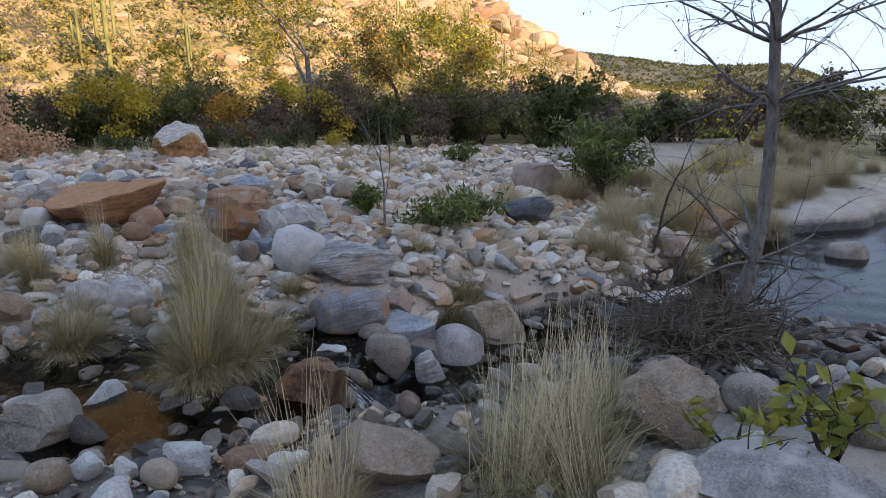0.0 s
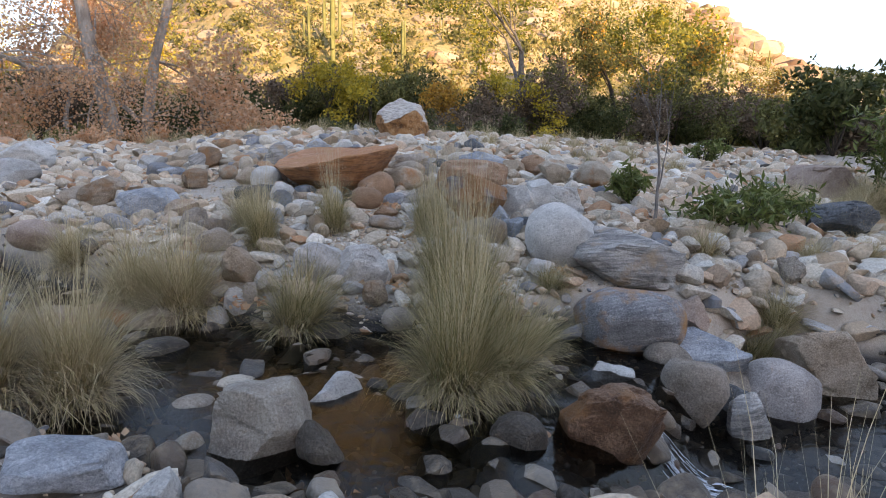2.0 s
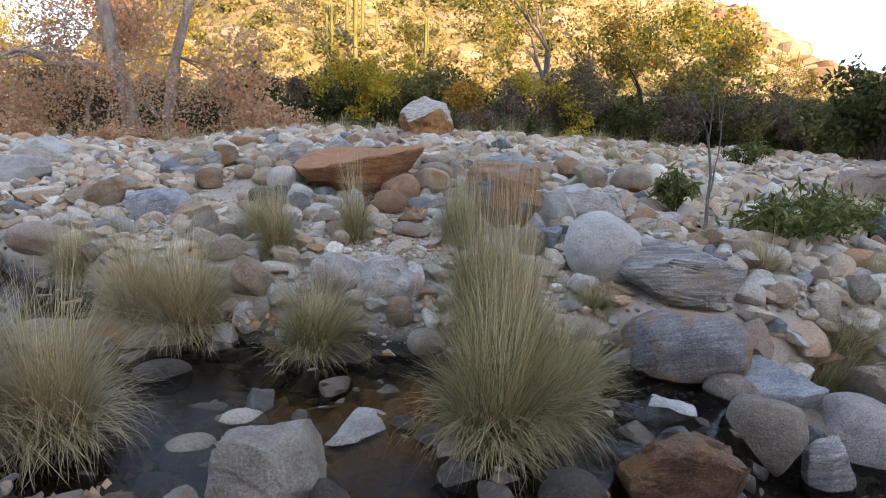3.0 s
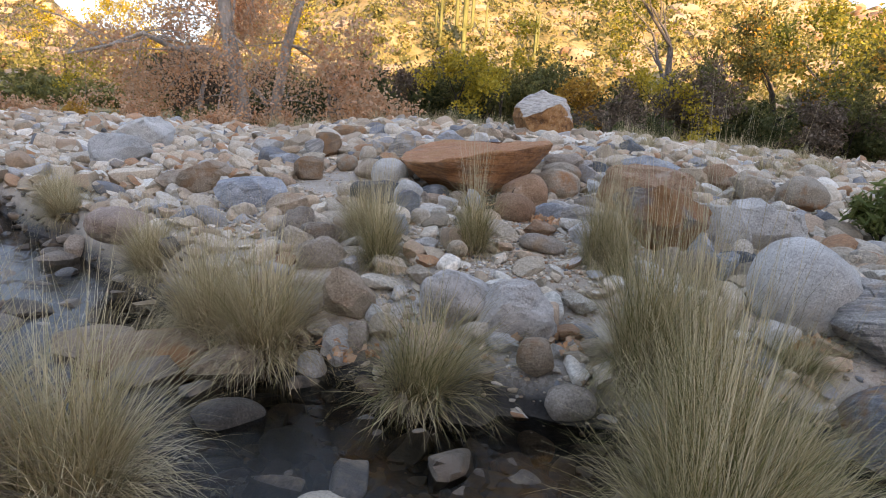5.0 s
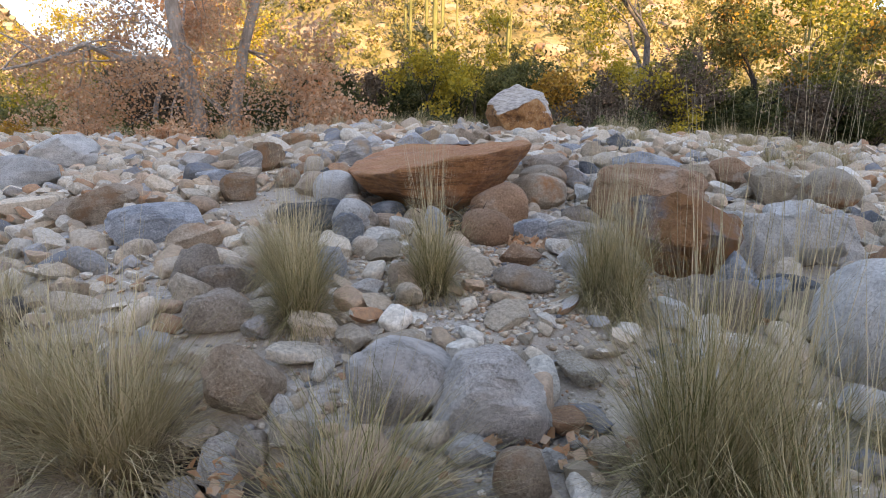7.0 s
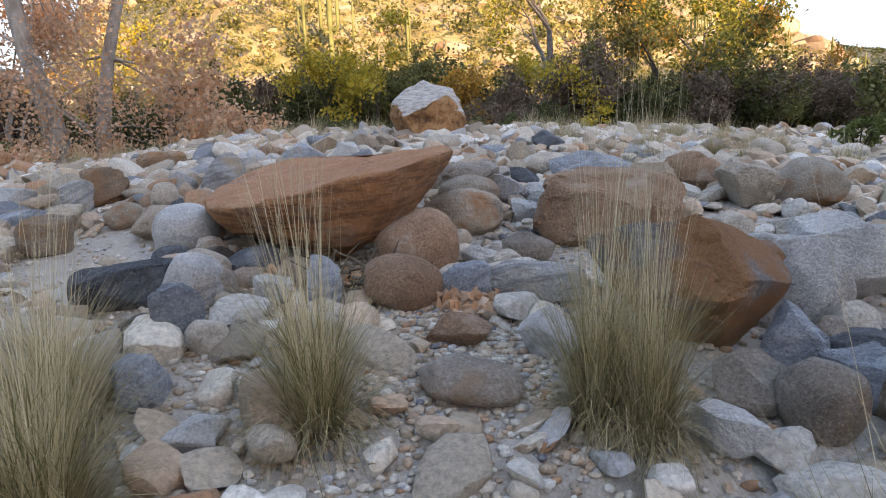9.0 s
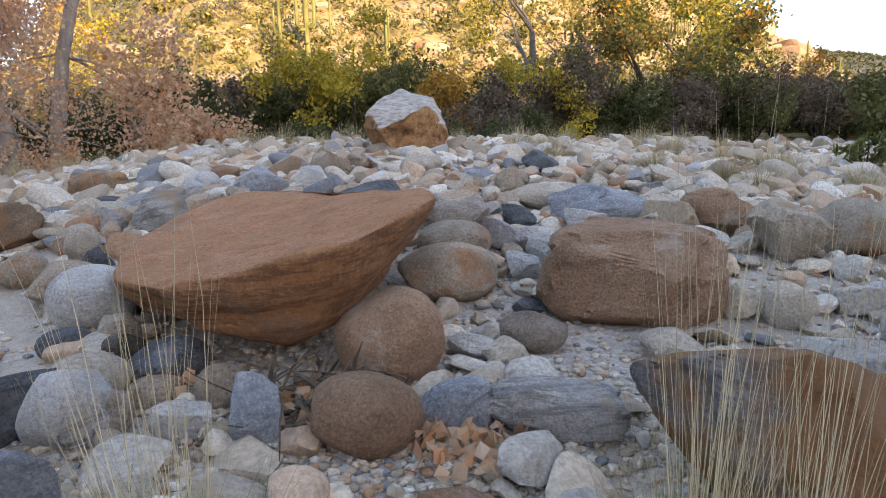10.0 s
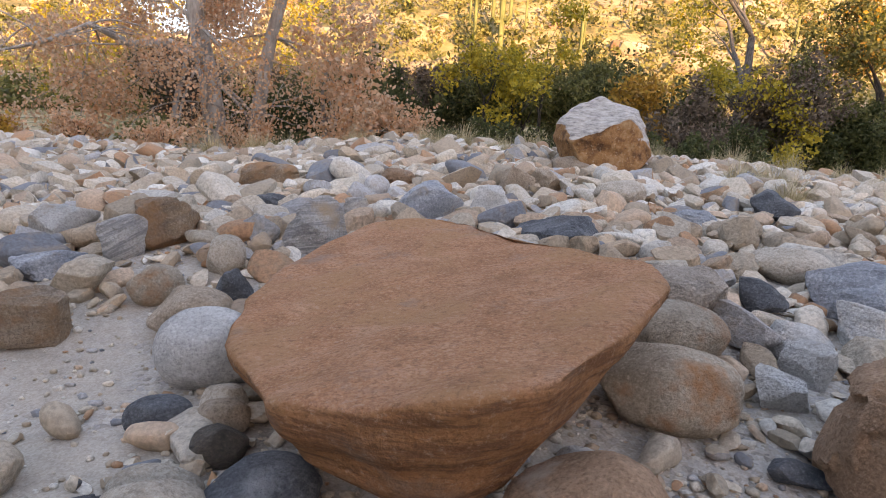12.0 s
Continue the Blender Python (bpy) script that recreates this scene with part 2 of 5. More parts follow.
def ground_mat():
    m, nt, b = node_mat("sand_and_slope", 0.95)
    pos = position(nt)
    sep = nt.nodes.new("ShaderNodeSeparateXYZ")
    nt.links.new(pos, sep.inputs[0])
    sand = ramp(nt, add_noise(nt, 1.6, 8, 0.7, pos), ((0.3, (0.22, 0.175, 0.135)), (0.5, (0.41, 0.34, 0.27)), (0.7, (0.5, 0.43, 0.35))))
    v = nt.nodes.new("ShaderNodeTexVoronoi")
    v.inputs["Scale"].default_value = 42.0
    nt.links.new(pos, v.inputs["Vector"])
    v2 = nt.nodes.new("ShaderNodeTexVoronoi")
    v2.inputs["Scale"].default_value = 130.0
    nt.links.new(pos, v2.inputs["Vector"])
    grit = ramp(nt, calc(nt, "FRACT", calc(nt, "MULTIPLY", v.outputs["Color"], 3.0)), ((0.0, (0.16, 0.14, 0.12)), (0.3, (0.36, 0.31, 0.26)), (0.6, (0.5, 0.46, 0.41)), (1.0, (0.27, 0.26, 0.26))))
    gravel_here = ramp(nt, add_noise(nt, 1.1, 4, 0.6, pos), ((0.44, (0, 0, 0)), (0.56, (1, 1, 1))))
    near = mix(nt, calc(nt, "MULTIPLY", gravel_here, 0.75), sand, grit)
    near = mix(nt, 0.25, near, ramp(nt, calc(nt, "FRACT", calc(nt, "MULTIPLY", v2.outputs["Color"], 5.0)), ((0.0, (0.13, 0.11, 0.1)), (1.0, (0.55, 0.5, 0.44)))))
    # wet, silty bed under the stream; also colours in the near bank's damp and shade
    drop = calc(nt, "MULTIPLY", calc(nt, "MULTIPLY", calc(nt, "SUBTRACT", sep.outputs["X"], 1.2), 0.8, True), 0.5)
    drop = calc(nt, "MULTIPLY", drop, calc(nt, "ADD", sep.outputs["Y"], 7.2, True))
    wet = ramp(nt, calc(nt, "ADD", calc(nt, "ADD", sep.outputs["Z"], drop), calc(nt, "MULTIPLY", add_noise(nt, 6.0, 5, 0.6, pos), 0.12)), ((0.0, (1, 1, 1)), (0.13, (0, 0, 0))))
    near = mix(nt, wet, near, mix(nt, ramp(nt, add_noise(nt, 3.5, 5, 0.6, pos), ((0.42, (0, 0, 0)), (0.6, (1, 1, 1)))), (0.014, 0.012, 0.0105), (0.045, 0.038, 0.032)))
    # the dry slopes
    dry = ramp(nt, add_noise(nt, 0.32, 10, 0.72, pos), ((0.32, (0.1, 0.085, 0.04)), (0.46, (0.27, 0.21, 0.09)), (0.56, (0.37, 0.28, 0.15)), (0.68, (0.5, 0.38, 0.26))))
    ledge = nt.nodes.new("ShaderNodeTexWave")
    ledge.bands_direction = "Z"
    ledge.inputs["Scale"].default_value = 0.16
    ledge.inputs["Distortion"].default_value = 14.0
    ledge.inputs["Detail"].default_value = 5.0
    nt.links.new(pos, ledge.inputs["Vector"])
    dry = mix(nt, calc(nt, "MULTIPLY", ramp(nt, ledge.outputs["Fac"], ((0.72, (0, 0, 0)), (0.9, (1, 1, 1)))), ramp(nt, add_noise(nt, 0.06, 4, 0.6, pos), ((0.48, (0, 0, 0)), (0.6, (1, 1, 1))))), dry, (0.42, 0.25, 0.17))
    dry = mix(nt, ramp(nt, add_noise(nt, 1.3, 6, 0.7, pos), ((0.52, (0, 0, 0)), (0.6, (1, 1, 1)))), dry, (0.07, 0.075, 0.03))
    dist = nt.nodes.new("ShaderNodeVectorMath")
    dist.operation = "LENGTH"
    nt.links.new(pos, dist.inputs[0])
    farness = calc(nt, "MULTIPLY", calc(nt, "SUBTRACT", dist.outputs["Value"], 14.0), 0.1, True)
    col = mix(nt, farness, near, dry)
    dim = calc(nt, "MULTIPLY", calc(nt, "SUBTRACT", dist.outputs["Value"], 260.0), 0.006, True)
    col = mix(nt, dim, col, ramp(nt, add_noise(nt, 0.035, 10, 0.75, pos), ((0.38, (0.045, 0.055, 0.035)), (0.52, (0.09, 0.09, 0.06)), (0.66, (0.2, 0.16, 0.11)))))
    nt.links.new(col, b.inputs["Base Color"])
    rough = calc(nt, "SUBTRACT", 0.95, calc(nt, "MULTIPLY", wet, 0.5))
    nt.links.new(rough, b.inputs["Roughness"])
    h = calc(nt, "ADD", calc(nt, "MULTIPLY", calc(nt, "MULTIPLY", v.outputs["Distance"], -0.7), gravel_here), calc(nt, "MULTIPLY", add_noise(nt, 18.0, 10, 0.78, pos), 1.0))
    bump(nt, b, h, 0.7, 0.02)
    return m


M_GROUND = ground_mat()


def water_mat():
    m, nt, b = node_mat("creek_water")
    pos = position(nt)
    bmp = nt.nodes.new("ShaderNodeBump")
    bmp.inputs["Strength"].default_value = 0.18
    bmp.inputs["Distance"].default_value = 0.02
    nt.links.new(add_noise(nt, 9.0, 4, 0.5, pos, (1.0, 2.2, 1.0)), bmp.inputs["Height"])
    gl = nt.nodes.new("ShaderNodeBsdfGlossy")
    gl.inputs["Roughness"].default_value = 0.09
    tr = nt.nodes.new("ShaderNodeBsdfTransparent")
    tr.inputs["Color"].default_value = (0.36, 0.34, 0.31, 1)
    fr = nt.nodes.new("ShaderNodeFresnel")
    fr.inputs["IOR"].default_value = 1.24
    nt.links.new(bmp.outputs["Normal"], gl.inputs["Normal"])
    nt.links.new(bmp.outputs["Normal"], fr.inputs["Normal"])
    ms = nt.nodes.new("ShaderNodeMixShader")
    nt.links.new(fr.outputs[0], ms.inputs[0])
    nt.links.new(tr.outputs[0], ms.inputs[1])
    nt.links.new(gl.outputs[0], ms.inputs[2])
    nt.links.new(ms.outputs[0], nt.nodes["Material Output"].inputs["Surface"])
    return m


M_WATER = water_mat()
M_FOAM = island_mat("broken_white_water", ((0.0, (0.6, 0.63, 0.66)), (1.0, (0.75, 0.78, 0.8))), 0.3, False, 0.3)
BLADE = ((0.0, (0.28, 0.21, 0.11)), (0.3, (0.46, 0.36, 0.21)), (0.55, (0.6, 0.49, 0.31)), (0.8, (0.24, 0.2, 0.08)), (1.0, (0.5, 0.4, 0.24)))
M_BLADE = island_mat("dry_grass_blade", BLADE, 0.6, False, 0.25)
M_GREENBLADE = island_mat("olive_grass_blade", ((0.0, (0.1, 0.1, 0.03)), (0.25, (0.2, 0.18, 0.07)), (0.45, (0.44, 0.35, 0.19)), (0.7, (0.52, 0.42, 0.25)), (0.88, (0.32, 0.25, 0.13)), (1.0, (0.13, 0.125, 0.045))), 0.6, False, 0.25)
M_SKIRT = island_mat("dead_grey_grass", ((0.0, (0.15, 0.115, 0.075)), (0.5, (0.27, 0.21, 0.145)), (1.0, (0.11, 0.085, 0.055))), 0.7, False, 0.2)
M_STALK = island_mat("straw_stalk", ((0.0, (0.5, 0.41, 0.25)), (1.0, (0.6, 0.5, 0.33))), 0.6, False, 0.15)
M_DEADLEAF = island_mat("dead_leaf", ((0.0, (0.58, 0.29, 0.15)), (0.4, (0.68, 0.42, 0.26)), (0.75, (0.66, 0.48, 0.34)), (1.0, (0.5, 0.27, 0.14))), 0.7, False, 0.5)
M_OLIVE = island_mat("olive_leaf", ((0.0, (0.08, 0.085, 0.026)), (0.5, (0.13, 0.13, 0.042)), (1.0, (0.19, 0.175, 0.06))), 0.6, False, 0.35)
M_DARKGREEN = island_mat("dark_green_leaf", ((0.0, (0.045, 0.058, 0.018)), (0.6, (0.08, 0.092, 0.032)), (1.0, (0.12, 0.125, 0.045))), 0.6, False, 0.35)
M_GREEN = island_mat("willow_green_leaf", ((0.0, (0.075, 0.1, 0.025)), (0.6, (0.12, 0.15, 0.04)), (1.0, (0.2, 0.21, 0.075))), 0.5, False, 0.3)
M_YELLOW = island_mat("yellow_leaf", ((0.0, (0.4, 0.29, 0.03)), (0.5, (0.52, 0.38, 0.045)), (1.0, (0.24, 0.21, 0.04))), 0.55, False, 0.35)
M_ORANGE = island_mat("orange_leaf", ((0.0, (0.42, 0.2, 0.03)), (0.6, (0.48, 0.28, 0.05)), (1.0, (0.28, 0.15, 0.05))), 0.55, False, 0.35)
M_COTTON = island_mat("yellow_green_leaf", ((0.0, (0.12, 0.14, 0.025)), (0.5, (0.22, 0.22, 0.04)), (1.0, (0.34, 0.29, 0.06))), 0.5, False, 0.4)
M_GREYTWIG = island_mat("grey_brown_twig_leaf", ((0.0, (0.12, 0.088, 0.064)), (1.0, (0.2, 0.15, 0.11))), 0.8, False, 0.15)
M_SLOPE = island_mat("desert_shrub_leaf", ((0.0, (0.11, 0.11, 0.032)), (0.35, (0.22, 0.195, 0.06)), (0.7, (0.33, 0.28, 0.1)), (1.0, (0.14, 0.14, 0.045))), 0.7, False, 0.2)


def bark_mat(name, a, c, scale=22.0):
    m, nt, b = node_mat(name, 0.9)
    pos = position(nt)
    n = add_noise(nt, scale, 7, 0.65, pos, (1.0, 1.0, 0.3))
    n2 = add_noise(nt, 4.0, 4, 0.6, pos)
    col = ramp(nt, n, ((0.32, a), (0.62, c)))
    col = mix(nt, calc(nt, "MULTIPLY", n2, 0.5), col, tuple(v * 0.7 for v in a))
    nt.links.new(col, b.inputs["Base Color"])
    bump(nt, b, n, 0.8, 0.02)
    return m


M_BARK = bark_mat("grey_furrowed_bark", (0.07, 0.06, 0.052), (0.24, 0.21, 0.19))
M_PALEBARK = bark_mat("pale_sycamore_bark", (0.2, 0.16, 0.13), (0.5, 0.45, 0.4), 7.0)
M_DARKBARK = bark_mat("dark_bark", (0.03, 0.025, 0.02), (0.1, 0.08, 0.065))
M_DRIFT = bark_mat("driftwood", (0.05, 0.036, 0.026), (0.17, 0.125, 0.09))
M_SAGUARO = bark_mat("saguaro_skin", (0.12, 0.13, 0.045), (0.27, 0.27, 0.11), 3.0)


# ---- terrain ----
def lerp_knots(v, knots):
    return np.interp(v, [k[0] for k in knots], [k[1] for k in knots])


def smooth(v, a, b):
    u = np.clip((v - a) / (b - a), 0, 1)
    return u * u * (3 - 2 * u)


def waves(x, y, seed, scale):
    """Cheap smooth relief, -1 to 1."""
    s = 0.0
    for i in range(4):
        a = seed * 1.7 + i * 2.399
        k = (1.0 + 0.55 * i) / scale
        s = s + np.sin((x * math.cos(a) + y * math.sin(a)) * k + seed * 3.1 + i) * np.cos((y * math.cos(a * 1.3) - x * math.sin(a * 1.3)) * k * 0.8 + i * 1.9)
    return s / 2.2


BAR = ((-40, 1.2), (-16, 0.75), (-12.5, 0.6), (-10.6, 0.2), (-9.4, 0.04), (-8.2, 0.0), (-5.0, 0.12), (-4.3, 0.33), (-3.0, 0.48), (-1.5, 0.62), (0.0, 0.8), (3.0, 0.98), (5.6, 1.06), (6.8, 1.0), (9.0, 0.62), (13.0, 0.3), (30, 0.9))
SKYLINE = ((-180, 15.35), (-130, 15.35), (-100, 12), (-60, 9), (-34, 9), (-30, 4.8), (-21, 4.0), (-15, 16), (-8, 32), (18, 32), (26, 15), (30, 10.5), (34, 7.4), (39, 4.6), (44, 1.8), (60, 0.6), (90, 5), (115, 12), (140, 15.35), (180, 15.35))
FAR = ((-180, 2), (-40, 3), (30, 5.5), (41, 4.3), (48, 3.2), (55, 2.9), (60, 0.8), (75, 0.6), (180, 2))


def channel(x):
    return np.interp(x, (-30, -6, -3.5, -2, -1, 0, 1.5, 3, 4.6, 8, 11, 40), (8, -2.2, -4.4, -5.9, -6.5, -6.8, -6.75, -6.6, -6.6, -6.3, -5.3, 2))


def water_level(x, y):
    return -0.12 - 0.16 * smooth(x, 0.2, 1.1) - 0.42 * smooth(x - 0.9 * (y + 6.6), 1.5, 2.2)


def height(x, y):
    x, y = np.asarray(x, float), np.asarray(y, float)
    z = lerp_knots(y, BAR) + 0.05 * waves(x, y, 3, 1.3)
    z = z - 0.42 * smooth(-x, 1.0, 5.5) * smooth(y, -6, -2) - 0.75 * smooth(x, 2.0, 11.0) * (1 - 0.6 * smooth(y, 1, 5))
    half = 1.2 + 0.14 * waves(x, y * 0, 5, 1.0) + 0.3 * smooth(x, 0.8, 1.8) * (1 - smooth(x, 3.6, 4.6)) + 0.6 * smooth(x, 5.5, 8.0) - 1.2 * smooth(x, 12.0, 15.0) - 0.2 * smooth(-x, 1.5, 3)
    d = np.abs(y - channel(x)) / half
    bed = water_level(x, y) - 0.115 + 0.05 * waves(x, y, 9, 0.4) - 0.12 * smooth(x, 4.5, 6.5)
    bank = np.maximum(z, water_level(x, y) + 0.06)
    z = bed + (bank - bed) * smooth(d, 0.72, 1.12)
    dx, dy = x, y + 8.0
    r = np.hypot(dx, dy)
    az = np.degrees(np.arctan2(dx, dy))
    el = lerp_knots(az, SKYLINE)
    start = np.where(np.abs(az) > 90, 36.0, 41.0)
    u = np.clip((r - start) / 160.0, 0, 1)
    hill = 200 * np.tan(np.radians(el)) * u * (1.0 - 0.12 * np.sin(u * math.pi))
    hill = hill * (1 + 0.10 * waves(x, y, 2, 14) * np.minimum(1, u * 5)) + 0.7 * waves(x, y, 7, 4) * np.minimum(1, u * 6)
    far = 620 * np.tan(np.radians(lerp_knots(az, FAR))) * smooth(r, 230, 620) * (1 + 0.05 * waves(x, y, 4, 60))
    return z + np.maximum(hill, 0) * (1 - smooth(r, 250, 420)) + far


def ground_z(x, y):
    return float(height(x, y))


# ---- ground sheet ----
def spaced(lo, hi, step, far, grow):
    v = list(np.arange(lo, hi + step / 2, step))
    s, a = step, hi
    while a < far:
        s *= grow
        a += s
        v.append(a)
    s, a = step, lo
    while a > -far:
        s *= grow
        a -= s
        v.insert(0, a)
    return np.array(v)


def mesh_of(name, verts, faces, mat, smooth_shade=False, crisp=0.0):
    me = bpy.data.meshes.new(name)
    me.from_pydata(np.asarray(verts).tolist(), [], np.asarray(faces).tolist())
    if smooth_shade:
        me.polygons.foreach_set("use_smooth", np.ones(len(me.polygons), bool))
    if crisp:
        me.set_sharp_from_angle(angle=radians(crisp))
    me.materials.append(mat)
    return me


def grid_faces(n, m):
    i = np.arange((m - 1) * n).reshape(m - 1, n)[:, :-1].ravel()
    return np.stack([i, i + 1, i + n + 1, i + n], -1)


gx, gy = spaced(-7, 10, 0.08, 2500, 1.05), spaced(-10.5, 7, 0.08, 2500, 1.045)
GX, GY = np.meshgrid(gx, gy)
ground = new("ground", mesh_of("ground", np.stack([GX, GY, height(GX, GY)], -1).reshape(-1, 3), grid_faces(len(gx), len(gy)), M_GROUND, True))
tagged(ground, "sandy gravel creek bar rising into dry rocky desert hillside", "ground", kind="structure")

# the creek: one sheet of water that lies in the channel and drops over the cascade
wx, wy = np.arange(-12, 22, 0.12), np.arange(-9.6, 3, 0.12)
WX, WY = np.meshgrid(wx, wy)
WZ = water_level(WX, WY) + 0.006 * waves(WX, WY, 6, 0.12) * (1 + 3 * smooth(WX, 0.6, 1.0) * (1 - smooth(WX, 1.7, 2.3)))
keep = (np.abs(WY - channel(WX)) < np.where(WX > 5.5, 2.6, 1.75)).ravel()
wf = grid_faces(len(wx), len(wy))
wf = wf[keep[wf].all(1)]
creek = new("water", mesh_of("water", np.stack([WX, WY, WZ], -1).reshape(-1, 3), wf, M_WATER, True))
tagged(creek, "shallow clear brown creek water flowing between stones", "water", kind="structure")


# ---- tools for things ----
def thing(name, label, category, group="", m=None):
    ob = new(name)
    ob.empty_display_size = 0.1
    if m is not None:
        ob.matrix_world = m
    return tagged(ob, label, category, group)


def part_of(name, me, parent, label=""):
    ob = new(name, me)
    ob.parent = parent
    return tagged(ob, label) if label else ob


ICO = {}


def ico(sub):
    if sub not in ICO:
        bm = bmesh.new()
        bmesh.ops.create_icosphere(bm, subdivisions=sub, radius=1.0)
        bm.verts.ensure_lookup_table()
        ICO[sub] = (np.array([v.co[:] for v in bm.verts]), np.array([[v.index for v in f.verts] for f in bm.faces]))
        bm.free()
    return ICO[sub]


def lumps(p, rng, freq, octaves=4):
    s = np.zeros(len(p))
    for o in range(octaves):
        for _ in range(3):
            k = rng.normal(size=3) * freq * 1.9 ** o
            s += np.sin(p @ k + rng.uniform(0, 6.28)) * 0.5 ** o / 3
    return s


def rock_verts(seed, style, sub):
    """A stone of unit size: a ball made boxy, cut by planes and roughened."""
    rng = np.random.default_rng(seed)
    p, f = ico(sub)
    box = {"r": 0.9, "a": 0.66, "s": 0.5}[style]
    p = np.sign(p) * np.abs(p) ** box
    p = p / np.abs(p).max(0)
    cuts = {"r": 8, "a": 15, "s": 9}[style]
    for _ in range(cuts):
        n = rng.normal(size=3)
        n /= np.linalg.norm(n)
        d = {"r": rng.uniform(0.74, 0.94), "a": rng.uniform(0.5, 0.86), "s": rng.uniform(0.78, 1.05)}[style]
        over = p @ n - d
        p = p - np.where(over > 0, over * (0.75 if style == "r" else 0.93), 0)[:, None] * n
    amp = {"r": 0.05, "a": 0.08, "s": 0.06}[style]
    p = p * (1 + amp * lumps(p, rng, 1.7, 5))[:, None]
    if style != "r":
        p = p * (1 + 0.03 * np.sign(lumps(p, rng, 3.0, 3)) * (sub > 3))[:, None]
    if style == "s":
        p[:, 2] += 0.05 * np.round(2.5 * lumps(p * (1, 1, 3), rng, 1.5, 2)) / 2.5
    lo, hi = p.min(0), p.max(0)
    return (p - (lo + hi) / 2) / (hi - lo), f


def boulder(kind, style, x, y, w, d, h, turn, seed, lift=0.0):
    sub = 5 if max(w, h) > 0.45 else 4
    mat, words = ROCKS[kind]
    v, f = rock_verts(seed, style, sub)
    rng = random.Random(seed)
    me = mesh_of("boulder", v * (w * 1.04, d, h * 1.04), f, mat, True, {"r": 0.0, "a": 24.0, "s": 24.0}[style])
    size = "boulder" if w > 0.4 else "stone"
    where = "in the creek" if abs(y - float(channel(x))) < 1.0 else "on the gravel bar"
    ob = new("boulder" if w > 0.4 else "stone", me)
    tilt = 6 if style == "s" else 9
    ob.matrix_world = pose(x, y, ground_z(x, y) + h * 0.38 + lift, rng.uniform(-tilt, tilt), rng.uniform(-tilt, tilt), turn + rng.uniform(-6, 6))
    shape = {"r": "rounded ", "a": "angular ", "s": "slab-like "}[style]
    words = words.replace("rounded ", "").replace("flat", "").strip()
    return tagged(ob, f"{shape}{words} {size} {where}", "rock")


# ---- the big tilted sandstone slab ----
def convex_mesh(name, tops, lows, mat, sub, rough, seed, ledges=0.0):
    """A block between two rings, with its flanks rounded and roughened."""
    bm = bmesh.new()
    vs = [bm.verts.new(p) for p in tops + lows]
    bmesh.ops.convex_hull(bm, input=vs)
    bmesh.ops.delete(bm, geom=[v for v in bm.verts if not v.link_faces], context="VERTS")
    bmesh.ops.dissolve_limit(bm, angle_limit=radians(9), verts=bm.verts, edges=bm.edges)
    bmesh.ops.bevel(bm, geom=list(bm.edges), offset=0.022, segments=2, affect="EDGES", profile=0.6, clamp_overlap=True)
    bmesh.ops.triangulate(bm, faces=bm.faces)
    for _ in range(sub):
        bmesh.ops.subdivide_edges(bm, edges=[e for e in bm.edges if e.calc_length() > 0.05], cuts=1, use_grid_fill=False)
        bmesh.ops.triangulate(bm, faces=bm.faces)
    bm.normal_update()
    p = np.array([v.co[:] for v in bm.verts])
    rng = np.random.default_rng(seed)
    s = lumps(p, rng, 2.6, 5) * rough + lumps(p * (1, 1, 6), rng, 2.0, 3) * rough * 0.5
    ledge = np.abs(np.array([v.normal.z for v in bm.verts])) < 0.75
    s = s + ledge * ledges * np.sign(np.sin(p[:, 2] * 38 + 3 * lumps(p, rng, 1.5, 2)) + 0.3)
    moves = [v.normal * float(k) for v, k in zip(bm.verts, s)]
    for v, mv in zip(bm.verts, moves):
        v.co += mv
    bmesh.ops.smooth_vert(bm, verts=bm.verts, factor=0.2, use_axis_x=True, use_axis_y=True, use_axis_z=True)
    me = bpy.data.meshes.new(name)
    bm.to_mesh(me)
    bm.free()
    me.polygons.foreach_set("use_smooth", np.ones(len(me.polygons), bool))
    me.materials.append(mat)
    return me


SLAB_TOP = [(-1.15, -1.95, 0.84), (-1.27, -1.45, 0.84), (-1.2, -0.85, 0.9), (-0.96, -0.3, 0.99), (-0.48, -0.32, 1.07), (-0.1, -0.8, 1.1), (0.12, -1.22, 1.12), (0.36, -1.52, 1.15), (0.38, -1.78, 1.13), (0.15, -2.22, 1.12), (-0.1, -2.56, 1.08), (-0.3, -2.64, 1.05), (-0.55, -2.64, 0.99), (-0.8, -2.52, 0.92)]
SLAB_LOW = [(-1.02, -2.0, 0.7), (-0.73, -2.45, 0.72), (-0.5, -2.55, 0.68), (-0.36, -2.56, 0.66), (-0.18, -2.44, 0.68), (0.02, -2.05, 0.72), (0.2, -1.55, 0.76), (0.1, -0.95, 0.62), (-0.8, -0.45, 0.6), (-0.42, -2.1, 0.48), (-0.5, -1.2, 0.46), (-0.9, -1.4, 0.5)]
slab = new("slab_boulder", convex_mesh("slab_boulder", SLAB_TOP, SLAB_LOW, ROCKS["red"][0], 5, 0.034, 4, 0.004))
tagged(slab, "big flat-topped reddish-orange sandstone boulder on the gravel bar", "rock")


